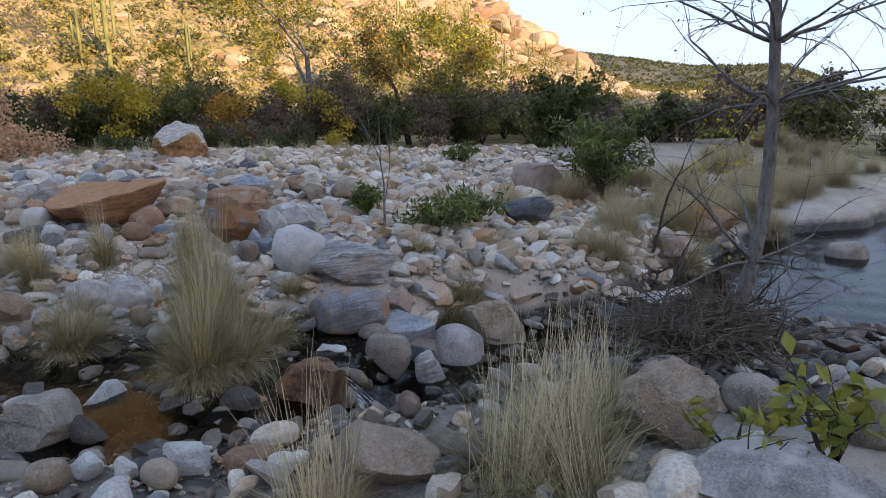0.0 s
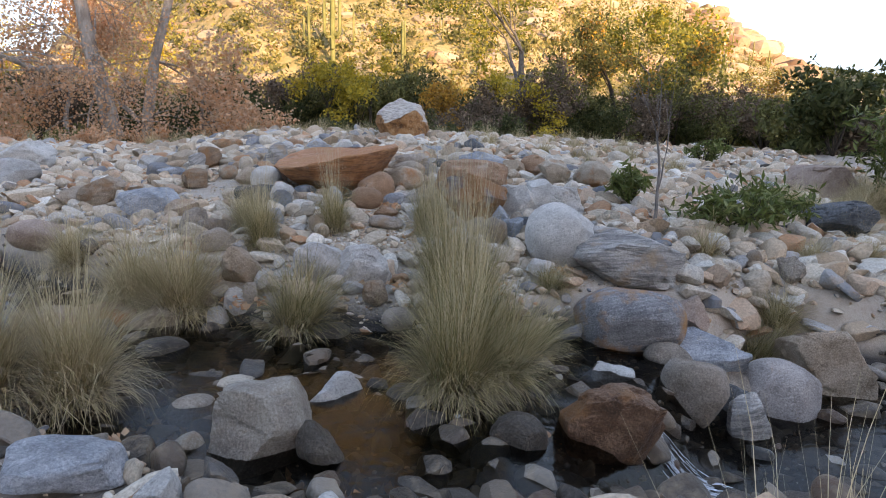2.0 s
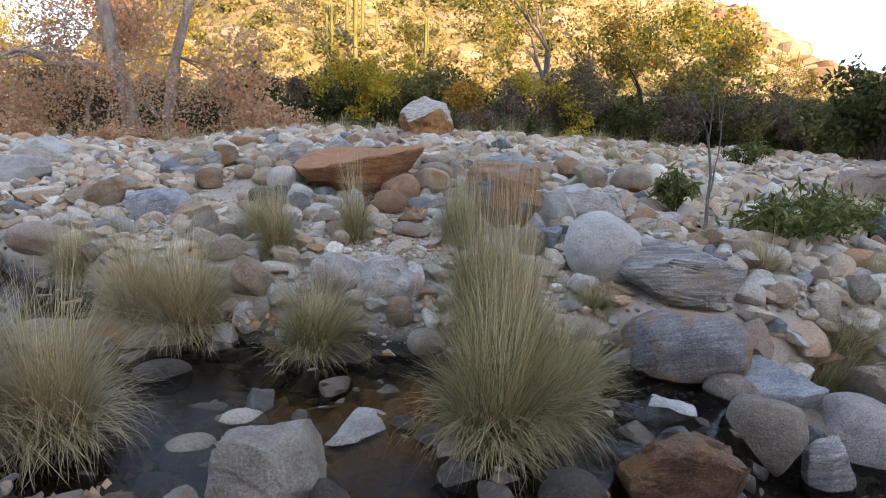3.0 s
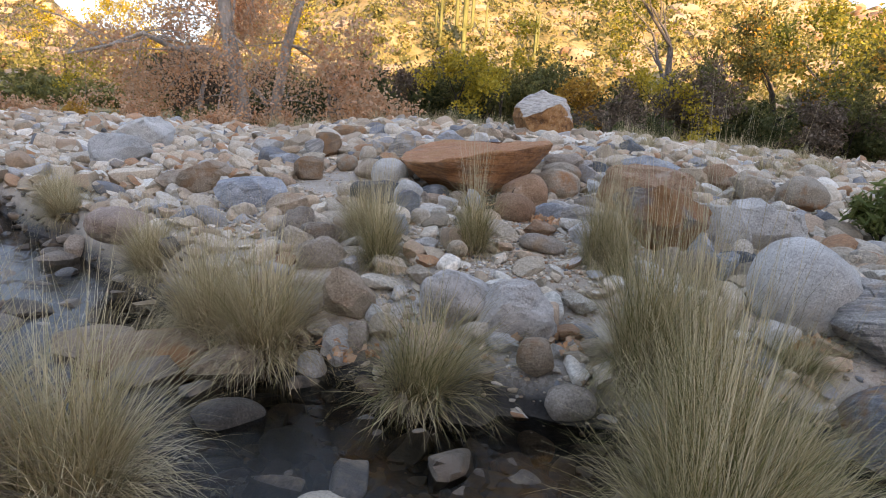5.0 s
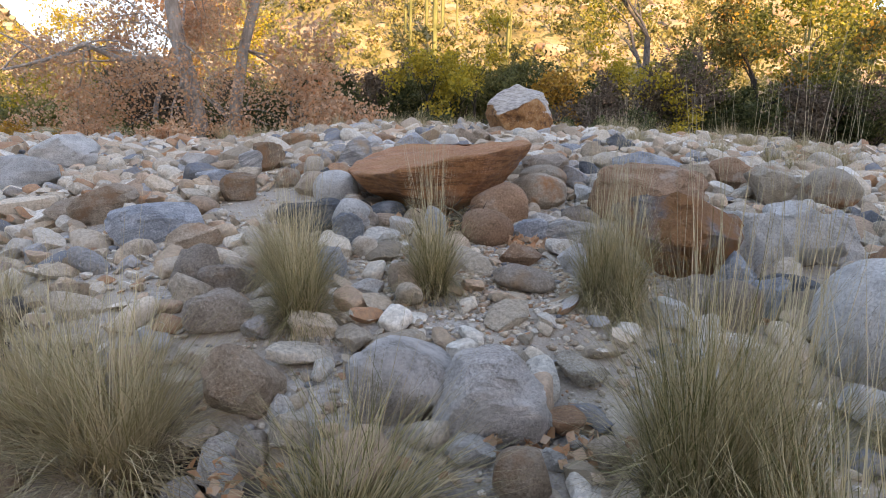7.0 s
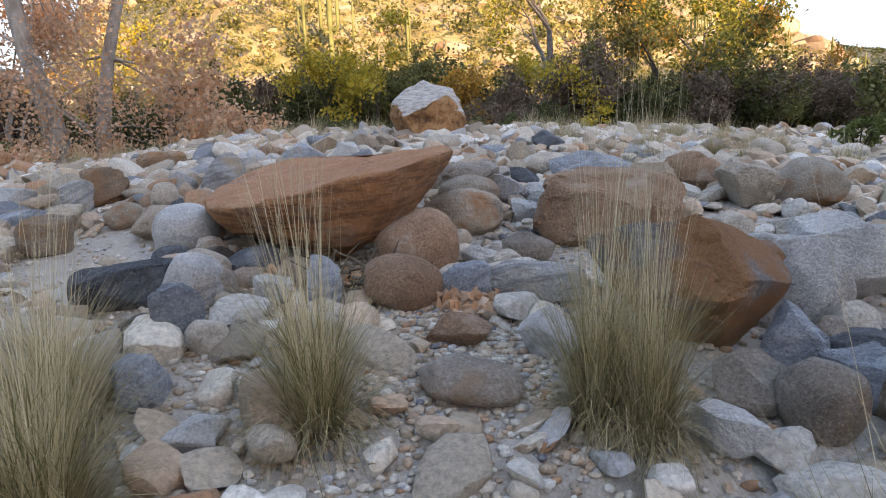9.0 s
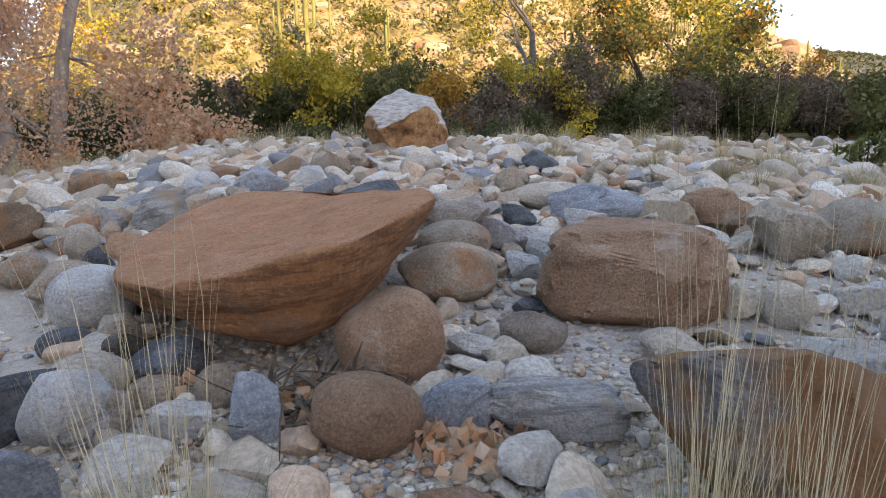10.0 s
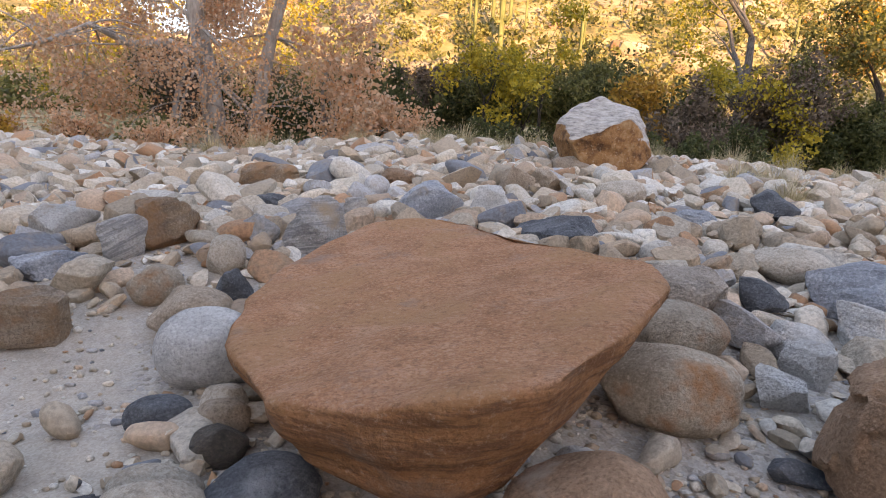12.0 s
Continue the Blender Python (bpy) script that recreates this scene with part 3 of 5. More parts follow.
# the two-toned boulder that crowns the bar
def crown_mat():
    m, nt, b = node_mat("white_capped_orange_rock", 0.9)
    pos = position(nt)
    tc = nt.nodes.new("ShaderNodeTexCoord").outputs["Object"]
    sep = nt.nodes.new("ShaderNodeSeparateXYZ")
    nt.links.new(tc, sep.inputs[0])
    facing = nt.nodes.new("ShaderNodeSeparateXYZ")
    geo = nt.nodes.new("ShaderNodeNewGeometry")
    nt.links.new(geo.outputs["Normal"], facing.inputs[0])
    n = add_noise(nt, 3.5, 7, 0.65, pos)
    # pale weathered crust on the top and along the worn rims, fresh orange break on the steep faces
    edge = calc(nt, "ADD", facing.outputs["Z"], calc(nt, "MULTIPLY", sep.outputs["Z"], 0.55))
    edge = calc(nt, "ADD", edge, calc(nt, "MULTIPLY", calc(nt, "SUBTRACT", n, 0.5), 0.9))
    rim = calc(nt, "MULTIPLY", calc(nt, "SUBTRACT", geo.outputs["Pointiness"], 0.5), 6.0)
    edge = calc(nt, "ADD", edge, rim)
    fac = ramp(nt, edge, ((0.42, (0, 0, 0)), (0.5, (1, 1, 1))))
    orange = ramp(nt, add_noise(nt, 6.0, 8, 0.65, pos), ((0.36, (0.1, 0.045, 0.02)), (0.5, (0.3, 0.14, 0.055)), (0.66, (0.42, 0.24, 0.12))))
    crust = ramp(nt, add_noise(nt, 9.0, 8, 0.7, pos, (1, 1, 4)), ((0.35, (0.17, 0.15, 0.14)), (0.52, (0.42, 0.37, 0.32)), (0.7, (0.55, 0.5, 0.44))))
    fleck = add_noise(nt, 28.0, 7, 0.8, pos)
    orange = mix(nt, calc(nt, "MULTIPLY", ramp(nt, fleck, ((0.56, (0, 0, 0)), (0.66, (1, 1, 1)))), 0.6), orange, (0.55, 0.42, 0.3))
    orange = mix(nt, calc(nt, "MULTIPLY", ramp(nt, fleck, ((0.34, (1, 1, 1)), (0.45, (0, 0, 0)))), 0.7), orange, (0.1, 0.05, 0.025))
    nt.links.new(mix(nt, fac, orange, crust), b.inputs["Base Color"])
    bump(nt, b, add_noise(nt, 16.0, 8, 0.7, pos), 0.7, 0.03)
    return m


CX, CY = 1.15, 4.35
TOPS = [(-0.09, 0.3, 0.95), (0.4, 0.2, 0.82), (-0.52, 0.0, 0.68), (0.35, 0.4, 0.78), (-0.4, 0.45, 0.75), (0.28, -0.42, 0.73), (-0.06, -0.5, 0.55)]
LOWS = [(-0.4, -0.45, 0.38), (-0.2, -0.5, 0.02), (0.42, -0.5, 0.05), (0.6, -0.28, 0.27), (0.4, -0.38, 0.6), (-0.63, 0.0, 0.42), (-0.55, 0.4, 0.2), (0.5, 0.45, 0.2), (0.0, 0.5, 0.0), (-0.35, -0.2, 0.05)]
crown = new("crown_boulder", convex_mesh("crown_boulder", [(p[0], p[1], p[2] - 0.45) for p in TOPS], [(p[0], p[1], p[2] - 0.45) for p in LOWS], crown_mat(), 5, 0.045, 11))
crown.matrix_world = pose(CX, CY, ground_z(CX, CY) + 0.44, 0, 0, -8)
tagged(crown, "orange boulder with a pale weathered crust crowning the cobble bar", "rock")


# ---- leaves, blades and wood ----
def leaf_cloud(rng, centers, radii, count, size, squash=0.8, droop=0.0, long=1.7):
    """Small folded leaves, strewn through several uneven lumps."""
    k = rng.integers(0, len(centers), count)
    dirs = rng.normal(size=(count, 3))
    dirs /= np.linalg.norm(dirs, axis=1)[:, None]
    r = rng.uniform(0.15, 1.0, count) ** 0.5
    c = np.asarray(centers)[k] + dirs * (np.asarray(radii)[k] * r)[:, None] * (1, 1, squash)
    a = rng.normal(size=(count, 3))
    a[:, 2] -= droop
    a /= np.linalg.norm(a, axis=1)[:, None]
    b = np.cross(a, rng.normal(size=(count, 3)))
    b /= np.linalg.norm(b, axis=1)[:, None] + 1e-9
    s = size * rng.uniform(0.6, 1.35, count)[:, None]
    nrm = np.cross(a, b)
    v = np.stack([c - a * s * long / 2, c + b * s / 2 + nrm * s * 0.12, c + a * s * long / 2, c - b * s / 2 + nrm * s * 0.12], 1).reshape(-1, 3)
    i = np.arange(count)[:, None] * 4
    return v, np.concatenate([i + (0, 1, 2), i + (0, 2, 3)], 0)


def joined(pieces):
    vs, fs, o = [], [], 0
    for v, f in pieces:
        vs.append(np.asarray(v))
        fs.append(np.asarray(f) + o)
        o += len(v)
    return np.concatenate(vs), np.concatenate(fs)


def tube(points, radii, sides=7):
    """A tapering limb through the points."""
    pts = np.asarray(points, float)
    n = len(pts)
    tang = np.gradient(pts, axis=0)
    tang /= np.linalg.norm(tang, axis=1)[:, None] + 1e-9
    ref = np.where(np.abs(tang[:, 2:3]) > 0.9, (1.0, 0, 0), (0, 0, 1.0))
    u = np.cross(tang, ref)
    u /= np.linalg.norm(u, axis=1)[:, None] + 1e-9
    w = np.cross(tang, u)
    an = np.arange(sides) / sides * 2 * math.pi
    ring = u[:, None] * np.cos(an)[None, :, None] + w[:, None] * np.sin(an)[None, :, None]
    v = (pts[:, None] + ring * np.asarray(radii)[:, None, None]).reshape(-1, 3)
    f = []
    for i in range(n - 1):
        for j in range(sides):
            j2 = (j + 1) % sides
            a, b, c, d = i * sides + j, i * sides + j2, (i + 1) * sides + j2, (i + 1) * sides + j
            f += [(a, b, c), (a, c, d)]
    return v, np.array(f)


def limb(rng, start, way, length, r0, r1, bend=0.35, steps=7, sag=0.0):
    p, pts = np.array(start, float), []
    d = np.array(way, float)
    d /= np.linalg.norm(d)
    for i in range(steps):
        pts.append(p.copy())
        d = d + rng.normal(size=3) * bend * 0.3 + np.array((0, 0, -sag / steps))
        d /= np.linalg.norm(d)
        p = p + d * length / (steps - 1)
    return pts, np.linspace(r0, r1, steps), d


def branching(rng, start, way, length, r0, depth, out, tips, spread=0.8, kids=3, bend=0.35, sag=0.0, sides=6):
    pts, rad, d = limb(rng, start, way, length, r0, r0 * 0.5, bend, 6, sag)
    out.append(tube(pts, rad, sides))
    if depth == 0:
        tips += pts[2:]
        return
    for k in range(kids):
        i = len(pts) - 1 if k == 0 else int(rng.integers(2, len(pts)))
        nd = d + rng.normal(size=3) * spread
        branching(rng, pts[i], nd, length * rng.uniform(0.55, 0.8), rad[i] * 0.62, depth - 1, out, tips, spread, kids, bend, sag, max(3, sides - 1))


def grass_meshes(seed, blades, length, spread, stalks, stalk_len, mat, lean=(0.0, 0.0)):
    rng = np.random.default_rng(seed)

    def ribbons(count, ln, width, base, out_lo, out_hi, sag, seg=6):
        a = rng.uniform(0, 2 * math.pi, count)
        r = base * np.sqrt(rng.uniform(0, 1, count))
        root = np.stack([r * np.cos(a), r * np.sin(a), np.zeros(count)], 1)
        a2 = a + rng.normal(size=count) * 0.75
        tilt = rng.uniform(out_lo, out_hi, count)
        ln = ln * rng.uniform(0.4, 1.2, count)
        p = root.copy()
        side = np.stack([-np.sin(a2), np.cos(a2), np.zeros(count)], 1)
        rows = []
        for s in range(seg):
            wd = width * (1 - s / (seg - 0.4))
            rows.append(np.stack([p - side * wd, p + side * wd], 1))
            dirn = np.stack([np.sin(tilt) * np.cos(a2) + lean[0], np.sin(tilt) * np.sin(a2) + lean[1], np.cos(tilt)], 1)
            dirn /= np.linalg.norm(dirn, axis=1)[:, None]
            p = p + dirn * (ln / (seg - 1))[:, None]
            tilt = tilt + sag * rng.uniform(-0.1, 2.1, count) / seg
            a2 = a2 + rng.normal(size=count) * 0.32
        v = np.stack(rows, 1).reshape(-1, 3)
        base_i = np.arange(count)[:, None] * seg * 2
        f = []
        for s in range(seg - 1):
            o = base_i + s * 2
            f += [o + (0, 1, 3), o + (0, 3, 2)]
        return v, np.concatenate(f, 0)

    b = joined([ribbons(int(blades * 1.1), length * 1.1, 0.0034, spread, 0.02, 0.7, 1.0), ribbons(int(blades * 0.9), length * 0.95, 0.0034, spread * 1.1, 0.3, 1.15, 2.1)])
    skirt = ribbons(int(blades * 0.6), length * 0.8, 0.0034, spread * 1.15, 0.6, 1.5, 1.6)
    s1 = ribbons(int(stalks * 1.5), stalk_len, 0.003, spread * 0.8, 0.0, 0.26, 0.22)
    return mesh_of("leaf_clump", *b, mat), mesh_of("stalk_spray", *s1, M_STALK), mesh_of("dead_skirt", *skirt, M_SKIRT)


TUSSOCKS = {}


def tussock(kind, x, y, size, turn, high=1.0):
    ob = thing("grass_tussock", TUSSOCKS[kind][3], "grass", "bunchgrass tussocks", pose(x, y, max(ground_z(x, y), float(water_level(x, y)) + 0.02) - 0.03, 0, 0, turn))
    girth = size * {"tall": 0.68, "green": 0.74, "dry": 0.85, "arching": 0.82, "sparse": 0.85}.get(kind, 1.0)
    ob.scale = (girth, girth, size * high)
    part_of("leaf_clump", TUSSOCKS[kind][0], ob)
    part_of("dead_skirt", TUSSOCKS[kind][2], ob, "grey dead lower blades")
    if TUSSOCKS[kind][1]:
        part_of("stalk_spray", TUSSOCKS[kind][1], ob, "tall straw-coloured seed stalks")
    return ob


TUSSOCKS["dry"] = (*grass_meshes(1, 850, 0.62, 0.13, 40, 0.85, M_BLADE), "dry straw-coloured bunchgrass tussock among the stones")
TUSSOCKS["green"] = (*grass_meshes(2, 1150, 0.66, 0.15, 50, 1.0, M_GREENBLADE, (0.08, 0.0)), "olive-green and straw bunchgrass tussock beside the creek")
TUSSOCKS["tall"] = (*grass_meshes(3, 750, 0.62, 0.11, 75, 1.12, M_GREENBLADE, (0.06, 0.05)), "upright bunchgrass tussock with tall straw seed stalks")
TUSSOCKS["arching"] = (*grass_meshes(4, 700, 0.6, 0.13, 30, 0.9, M_GREENBLADE, (0.25, -0.15)), "arching olive bunchgrass tussock leaning over the stones")
TUSSOCKS["wisp"] = (*grass_meshes(5, 220, 0.32, 0.08, 16, 0.45, M_BLADE), "thin wisp of dry grass among the cobbles")
TUSSOCKS["sparse"] = (*grass_meshes(6, 230, 0.6, 0.24, 50, 1.0, M_GREENBLADE, (0.22, 0.05)), "loose bunchgrass with long arching straw stalks on the near bank")

TUSSOCKS["stalky"] = (*grass_meshes(7, 90, 0.5, 0.13, 45, 0.95, M_BLADE, (0.12, 0.04)), "sparse tuft of long bare straw stalks on the near bank")


# ---- boulders and larger stones ----
boulder("brown", "s", 1.33, -2.06, 0.88, 0.7, 0.54, -32, 301, -0.04)
boulder("rustface", "a", 0.97, -3.55, 0.74, 0.6, 0.62, -43, 2)
boulder("peach", "r", 0.45, -1.63, 0.54, 0.41, 0.33, -14, 3)
boulder("brown", "r", 0.02, -2.53, 0.43, 0.34, 0.40, -8, 4)
boulder("brown", "r", -0.12, -3.05, 0.35, 0.28, 0.27, -5, 5)
boulder("greytan", "a", 0.68, -0.84, 0.50, 0.45, 0.33, -14, 6)
boulder("bluewhite", "s", 0.18, -3.01, 0.27, 0.13, 0.19, 9, 7)
boulder("banded", "s", 0.50, -3.09, 0.50, 0.22, 0.20, -19, 8)
boulder("granite", "r", -1.36, -1.65, 0.39, 0.31, 0.34, 20, 9)
boulder("slate", "s", -1.34, -2.76, 0.60, 0.24, 0.23, 42, 10)
boulder("cream", "r", -1.09, -2.60, 0.28, 0.22, 0.22, 22, 11)
boulder("tan", "r", -0.62, -2.67, 0.18, 0.14, 0.17, 10, 12)
boulder("slate", "s", -0.86, -2.41, 0.32, 0.16, 0.14, 30, 13)
boulder("tan", "r", -1.14, -2.02, 0.18, 0.15, 0.14, 19, 14)
boulder("tan", "r", -0.86, -2.62, 0.21, 0.16, 0.11, 17, 15)
boulder("white", "a", -0.72, -2.89, 0.18, 0.15, 0.16, 15, 16)
boulder("bluewhite", "a", -0.48, -2.94, 0.16, 0.12, 0.25, 7, 17)
boulder("greytan", "r", -0.94, -2.83, 0.11, 0.09, 0.17, 21, 18)
boulder("banded", "s", -1.03, -2.86, 0.17, 0.14, 0.20, 24, 19)
boulder("cream", "r", 1.58, -0.08, 0.49, 0.34, 0.22, -22, 20)
boulder("bluewhite", "a", 1.85, -0.62, 0.67, 0.40, 0.33, -28, 21)
boulder("brown", "a", 2.55, -0.96, 0.63, 0.44, 0.37, -38, 22)
boulder("peach", "a", 2.63, -1.59, 0.48, 0.38, 0.38, -44, 23)
boulder("greytan", "r", 4.12, 1.18, 0.38, 0.30, 0.26, -37, 24)
boulder("cream", "r", 5.11, 1.57, 0.44, 0.35, 0.33, -41, 25)
boulder("cream", "r", 1.94, -2.46, 0.24, 0.20, 0.23, -46, 26)
boulder("white", "a", 1.20, -1.08, 0.28, 0.22, 0.17, -23, 27)
boulder("white", "a", 0.95, -1.50, 0.20, 0.14, 0.20, -21, 28)
boulder("slate", "a", 0.82, -1.96, 0.19, 0.15, 0.09, -22, 29)
boulder("greytan", "r", 0.68, -2.38, 0.31, 0.22, 0.19, -23, 30)
boulder("granite", "a", 0.39, -2.41, 0.20, 0.16, 0.14, -16, 31)
boulder("cream", "r", 0.22, 19.53, 0.97, 0.87, 0.65, -1, 32)
boulder("tan", "r", 19.36, 23.53, 1.07, 0.97, 0.86, -35, 33)
boulder("tan", "r", 14.22, 17.39, 0.94, 0.85, 0.75, -33, 34)
boulder("tan", "r", 0.74, 4.07, 0.51, 0.46, 0.27, -7, 35)
boulder("banded", "a", -1.32, -0.14, 0.40, 0.24, 0.38, 15, 36)
boulder("banded", "a", -1.20, 0.45, 0.22, 0.18, 0.23, 11, 37)
boulder("bluewhite", "s", -0.72, 0.84, 0.52, 0.26, 0.31, 35, 38)
boulder("orange", "s", -2.38, 2.00, 0.54, 0.38, 0.28, 19, 39)
boulder("slate", "s", -2.05, 1.02, 0.33, 0.23, 0.14, 19, 40)
boulder("orange", "s", -2.32, -0.08, 0.42, 0.25, 0.34, 57, 41)
boulder("banded", "s", -2.46, -0.36, 0.29, 0.14, 0.29, 66, 42)
boulder("cream", "r", -1.74, -0.55, 0.21, 0.17, 0.24, 23, 43)
boulder("peach", "r", -1.95, -0.94, 0.27, 0.22, 0.21, 29, 44)
boulder("tan", "r", -1.62, -1.24, 0.37, 0.33, 0.25, 26, 45)
boulder("slate", "a", -1.56, -0.88, 0.19, 0.13, 0.19, 22, 46)
boulder("white", "a", -3.22, 0.20, 0.44, 0.35, 0.27, 35, 47)
boulder("bluewhite", "s", -2.76, -0.60, 0.38, 0.27, 0.16, 36, 48)
boulder("orange", "s", -2.30, -1.39, 0.32, 0.26, 0.28, 38, 49)
boulder("cream", "r", -2.44, -0.71, 0.20, 0.16, 0.16, 33, 50)
boulder("slate", "r", -1.37, -2.02, 0.22, 0.18, 0.13, 29, 51)
boulder("dark", "r", -1.08, -2.19, 0.18, 0.14, 0.14, 24, 52)
boulder("cream", "r", -1.14, -2.47, 0.25, 0.20, 0.16, 29, 53)
boulder("slate", "r", -0.87, -2.40, 0.32, 0.26, 0.16, 20, 54)
boulder("cream", "r", -1.17, -1.94, 0.16, 0.13, 0.15, 23, 55)
boulder("bluewhite", "r", -1.72, 2.58, 0.30, 0.24, 0.18, 12, 56)
boulder("brown", "r", -1.17, 2.30, 0.34, 0.27, 0.17, 8, 57)
boulder("slate", "a", 0.20, 0.29, 0.54, 0.44, 0.20, -7, 58)
boulder("white", "a", -0.26, 0.90, 0.29, 0.23, 0.31, -1, 59)
boulder("tan", "a", -0.01, 2.03, 0.32, 0.26, 0.27, -3, 60)
boulder("tan", "a", 0.29, 2.20, 0.33, 0.27, 0.25, -6, 61)
boulder("cream", "r", 0.90, 1.79, 0.45, 0.31, 0.25, -12, 62)
boulder("bluewhite", "s", 1.34, 1.05, 0.36, 0.29, 0.19, -18, 63)
boulder("slate", "a", 2.20, 1.66, 0.39, 0.31, 0.28, -24, 64)
boulder("bluewhite", "s", 1.71, -0.52, 0.43, 0.34, 0.33, -30, 66)
boulder("slate", "a", 1.20, -0.62, 0.25, 0.20, 0.18, -24, 67)
boulder("white", "a", 1.14, -1.28, 0.21, 0.17, 0.20, -28, 68)
boulder("granite", "a", 1.58, -0.94, 0.28, 0.22, 0.26, -32, 69)
boulder("white", "a", 0.10, -2.02, 0.19, 0.15, 0.08, -12, 70)
boulder("bluewhite", "a", 1.23, -3.90, 0.22, 0.17, 0.30, -42, 71)
boulder("greytan", "r", 1.40, -3.87, 0.14, 0.12, 0.22, -44, 72)
boulder("greytan", "a", 0.95, -4.06, 0.25, 0.20, 0.21, -39, 73)
boulder("greytan", "r", 1.07, -4.23, 0.26, 0.21, 0.28, -45, 74)
boulder("granite", "a", 0.74, -4.27, 0.23, 0.18, 0.16, -38, 75)
boulder("cream", "r", 1.56, -3.81, 0.18, 0.14, 0.24, -46, 76)
boulder("bluewhite", "a", 1.31, -4.10, 0.20, 0.16, 0.23, -47, 77)
boulder("bluewhite", "a", -1.09, -3.71, 0.19, 0.15, 0.20, 20, 78)
boulder("granite", "a", -0.86, -4.00, 0.20, 0.16, 0.11, 16, 79)
boulder("white", "a", -0.96, -3.34, 0.19, 0.16, 0.12, 14, 80)
boulder("bluewhite", "a", -1.05, -3.30, 0.20, 0.12, 0.29, 16, 81)
boulder("dark", "a", -1.23, -3.21, 0.16, 0.13, 0.12, 19, 82)
boulder("greytan", "r", 0.01, -3.89, 0.36, 0.3, 0.13, -12, 83)
boulder("greyblock", "a", 0.38, -3.65, 0.25, 0.20, 0.20, -20, 84)
boulder("brown", "a", 0.05, -3.50, 0.26, 0.18, 0.14, -11, 85)
boulder("greyblock", "s", -0.28, -5.0, 0.46, 0.36, 0.38, -7, 86)
boulder("greyblock", "s", -0.64, -4.92, 0.42, 0.34, 0.36, 1, 87)
boulder("tan", "a", -1.27, -4.92, 0.32, 0.26, 0.36, 16, 88)
boulder("greytan", "s", -1.58, -4.29, 0.33, 0.27, 0.21, 19, 89)
boulder("greytan", "a", -1.89, -3.75, 0.30, 0.21, 0.25, 20, 90)
boulder("greytan", "s", -1.65, -3.89, 0.3, 0.22, 0.18, 18, 91)
boulder("cream", "a", 0.17, -4.69, 0.25, 0.20, 0.14, -15, 92)
boulder("white", "a", -1.33, -5.12, 0.17, 0.15, 0.16, 19, 93)
boulder("white", "a", -1.13, -4.94, 0.11, 0.10, 0.11, 13, 94)
boulder("granite", "a", -1.42, -5.22, 0.18, 0.16, 0.20, 22, 95)
boulder("white", "a", -1.29, -5.19, 0.16, 0.14, 0.16, 19, 96)
boulder("tan", "r", -1.55, -4.97, 0.15, 0.14, 0.13, 23, 97)
boulder("greytan", "a", -1.18, -5.19, 0.12, 0.11, 0.19, 16, 98)
boulder("tan", "a", -1.93, -5.19, 0.45, 0.36, 0.26, 32, 99)
boulder("granite", "s", -0.37, -5.20, 0.19, 0.16, 0.10, -5, 100)
boulder("granite", "a", -0.06, -5.23, 0.10, 0.09, 0.10, -13, 101)
boulder("granite", "a", 0.05, -5.09, 0.12, 0.11, 0.07, -15, 102)
boulder("tan", "r", -0.20, -5.38, 0.20, 0.18, 0.21, -10, 103)
boulder("granite", "r", 1.62, -4.62, 0.66, 0.55, 0.6, -38, 104)
boulder("granite", "a", 1.33, -4.92, 0.25, 0.20, 0.22, -38, 105)
boulder("white", "a", 1.89, -3.38, 0.53, 0.37, 0.47, -32, 106)
boulder("white", "a", 1.65, -3.13, 0.41, 0.29, 0.32, -28, 107)
boulder("tan", "r", 0.15, -5.22, 0.16, 0.13, 0.14, -18, 109)
boulder("cream", "r", -0.93, -3.38, 0.16, 0.14, 0.15, 5, 110)
boulder("cream", "r", -0.79, -3.27, 0.14, 0.12, 0.13, 3, 111)
boulder("granite", "r", -1.08, -2.84, 0.27, 0.21, 0.27, 7, 112)
boulder("tan", "a", -3.33, -1.86, 0.53, 0.37, 0.39, 27, 113)
boulder("bluewhite", "s", -2.59, -2.57, 0.66, 0.40, 0.30, 33, 114)
boulder("tan", "a", -2.12, -3.09, 0.35, 0.25, 0.20, 20, 115)
boulder("peach", "r", 0.59, -1.18, 0.45, 0.36, 0.28, -10, 116)
boulder("tan", "a", -2.75, -5.10, 0.46, 0.37, 0.25, 32, 117)
boulder("orange", "s", -2.41, -5.16, 0.71, 0.50, 0.24, 28, 118)
boulder("greytan", "a", -2.28, -5.41, 0.37, 0.30, 0.25, 28, 120)
boulder("white", "r", -2.29, -5.21, 0.13, 0.12, 0.12, 26, 121)
boulder("dark", "r", -1.71, -5.80, 0.34, 0.27, 0.21, 21, 122)
boulder("cream", "r", -1.83, -5.04, 0.13, 0.12, 0.14, 18, 123)
boulder("greytan", "a", -0.87, -5.58, 0.20, 0.18, 0.19, 2, 124)
boulder("dark", "r", -0.56, -5.62, 0.30, 0.24, 0.17, -5, 125)
boulder("orange", "a", -0.22, -5.77, 0.18, 0.16, 0.15, -12, 126)
boulder("greytan", "r", -0.04, -5.62, 0.25, 0.20, 0.18, -15, 128)
boulder("pink", "r", -3.42, -3.43, 0.53, 0.42, 0.31, 29, 129)
boulder("cream", "r", -3.09, -4.38, 0.19, 0.17, 0.11, 31, 130)
boulder("dark", "r", -3.20, -4.46, 0.13, 0.11, 0.07, 32, 131)
boulder("granite", "s", -5.09, -0.11, 0.75, 0.52, 0.47, 28, 132)
boulder("greytan", "r", -4.15, -3.13, 0.37, 0.33, 0.22, 33, 133)
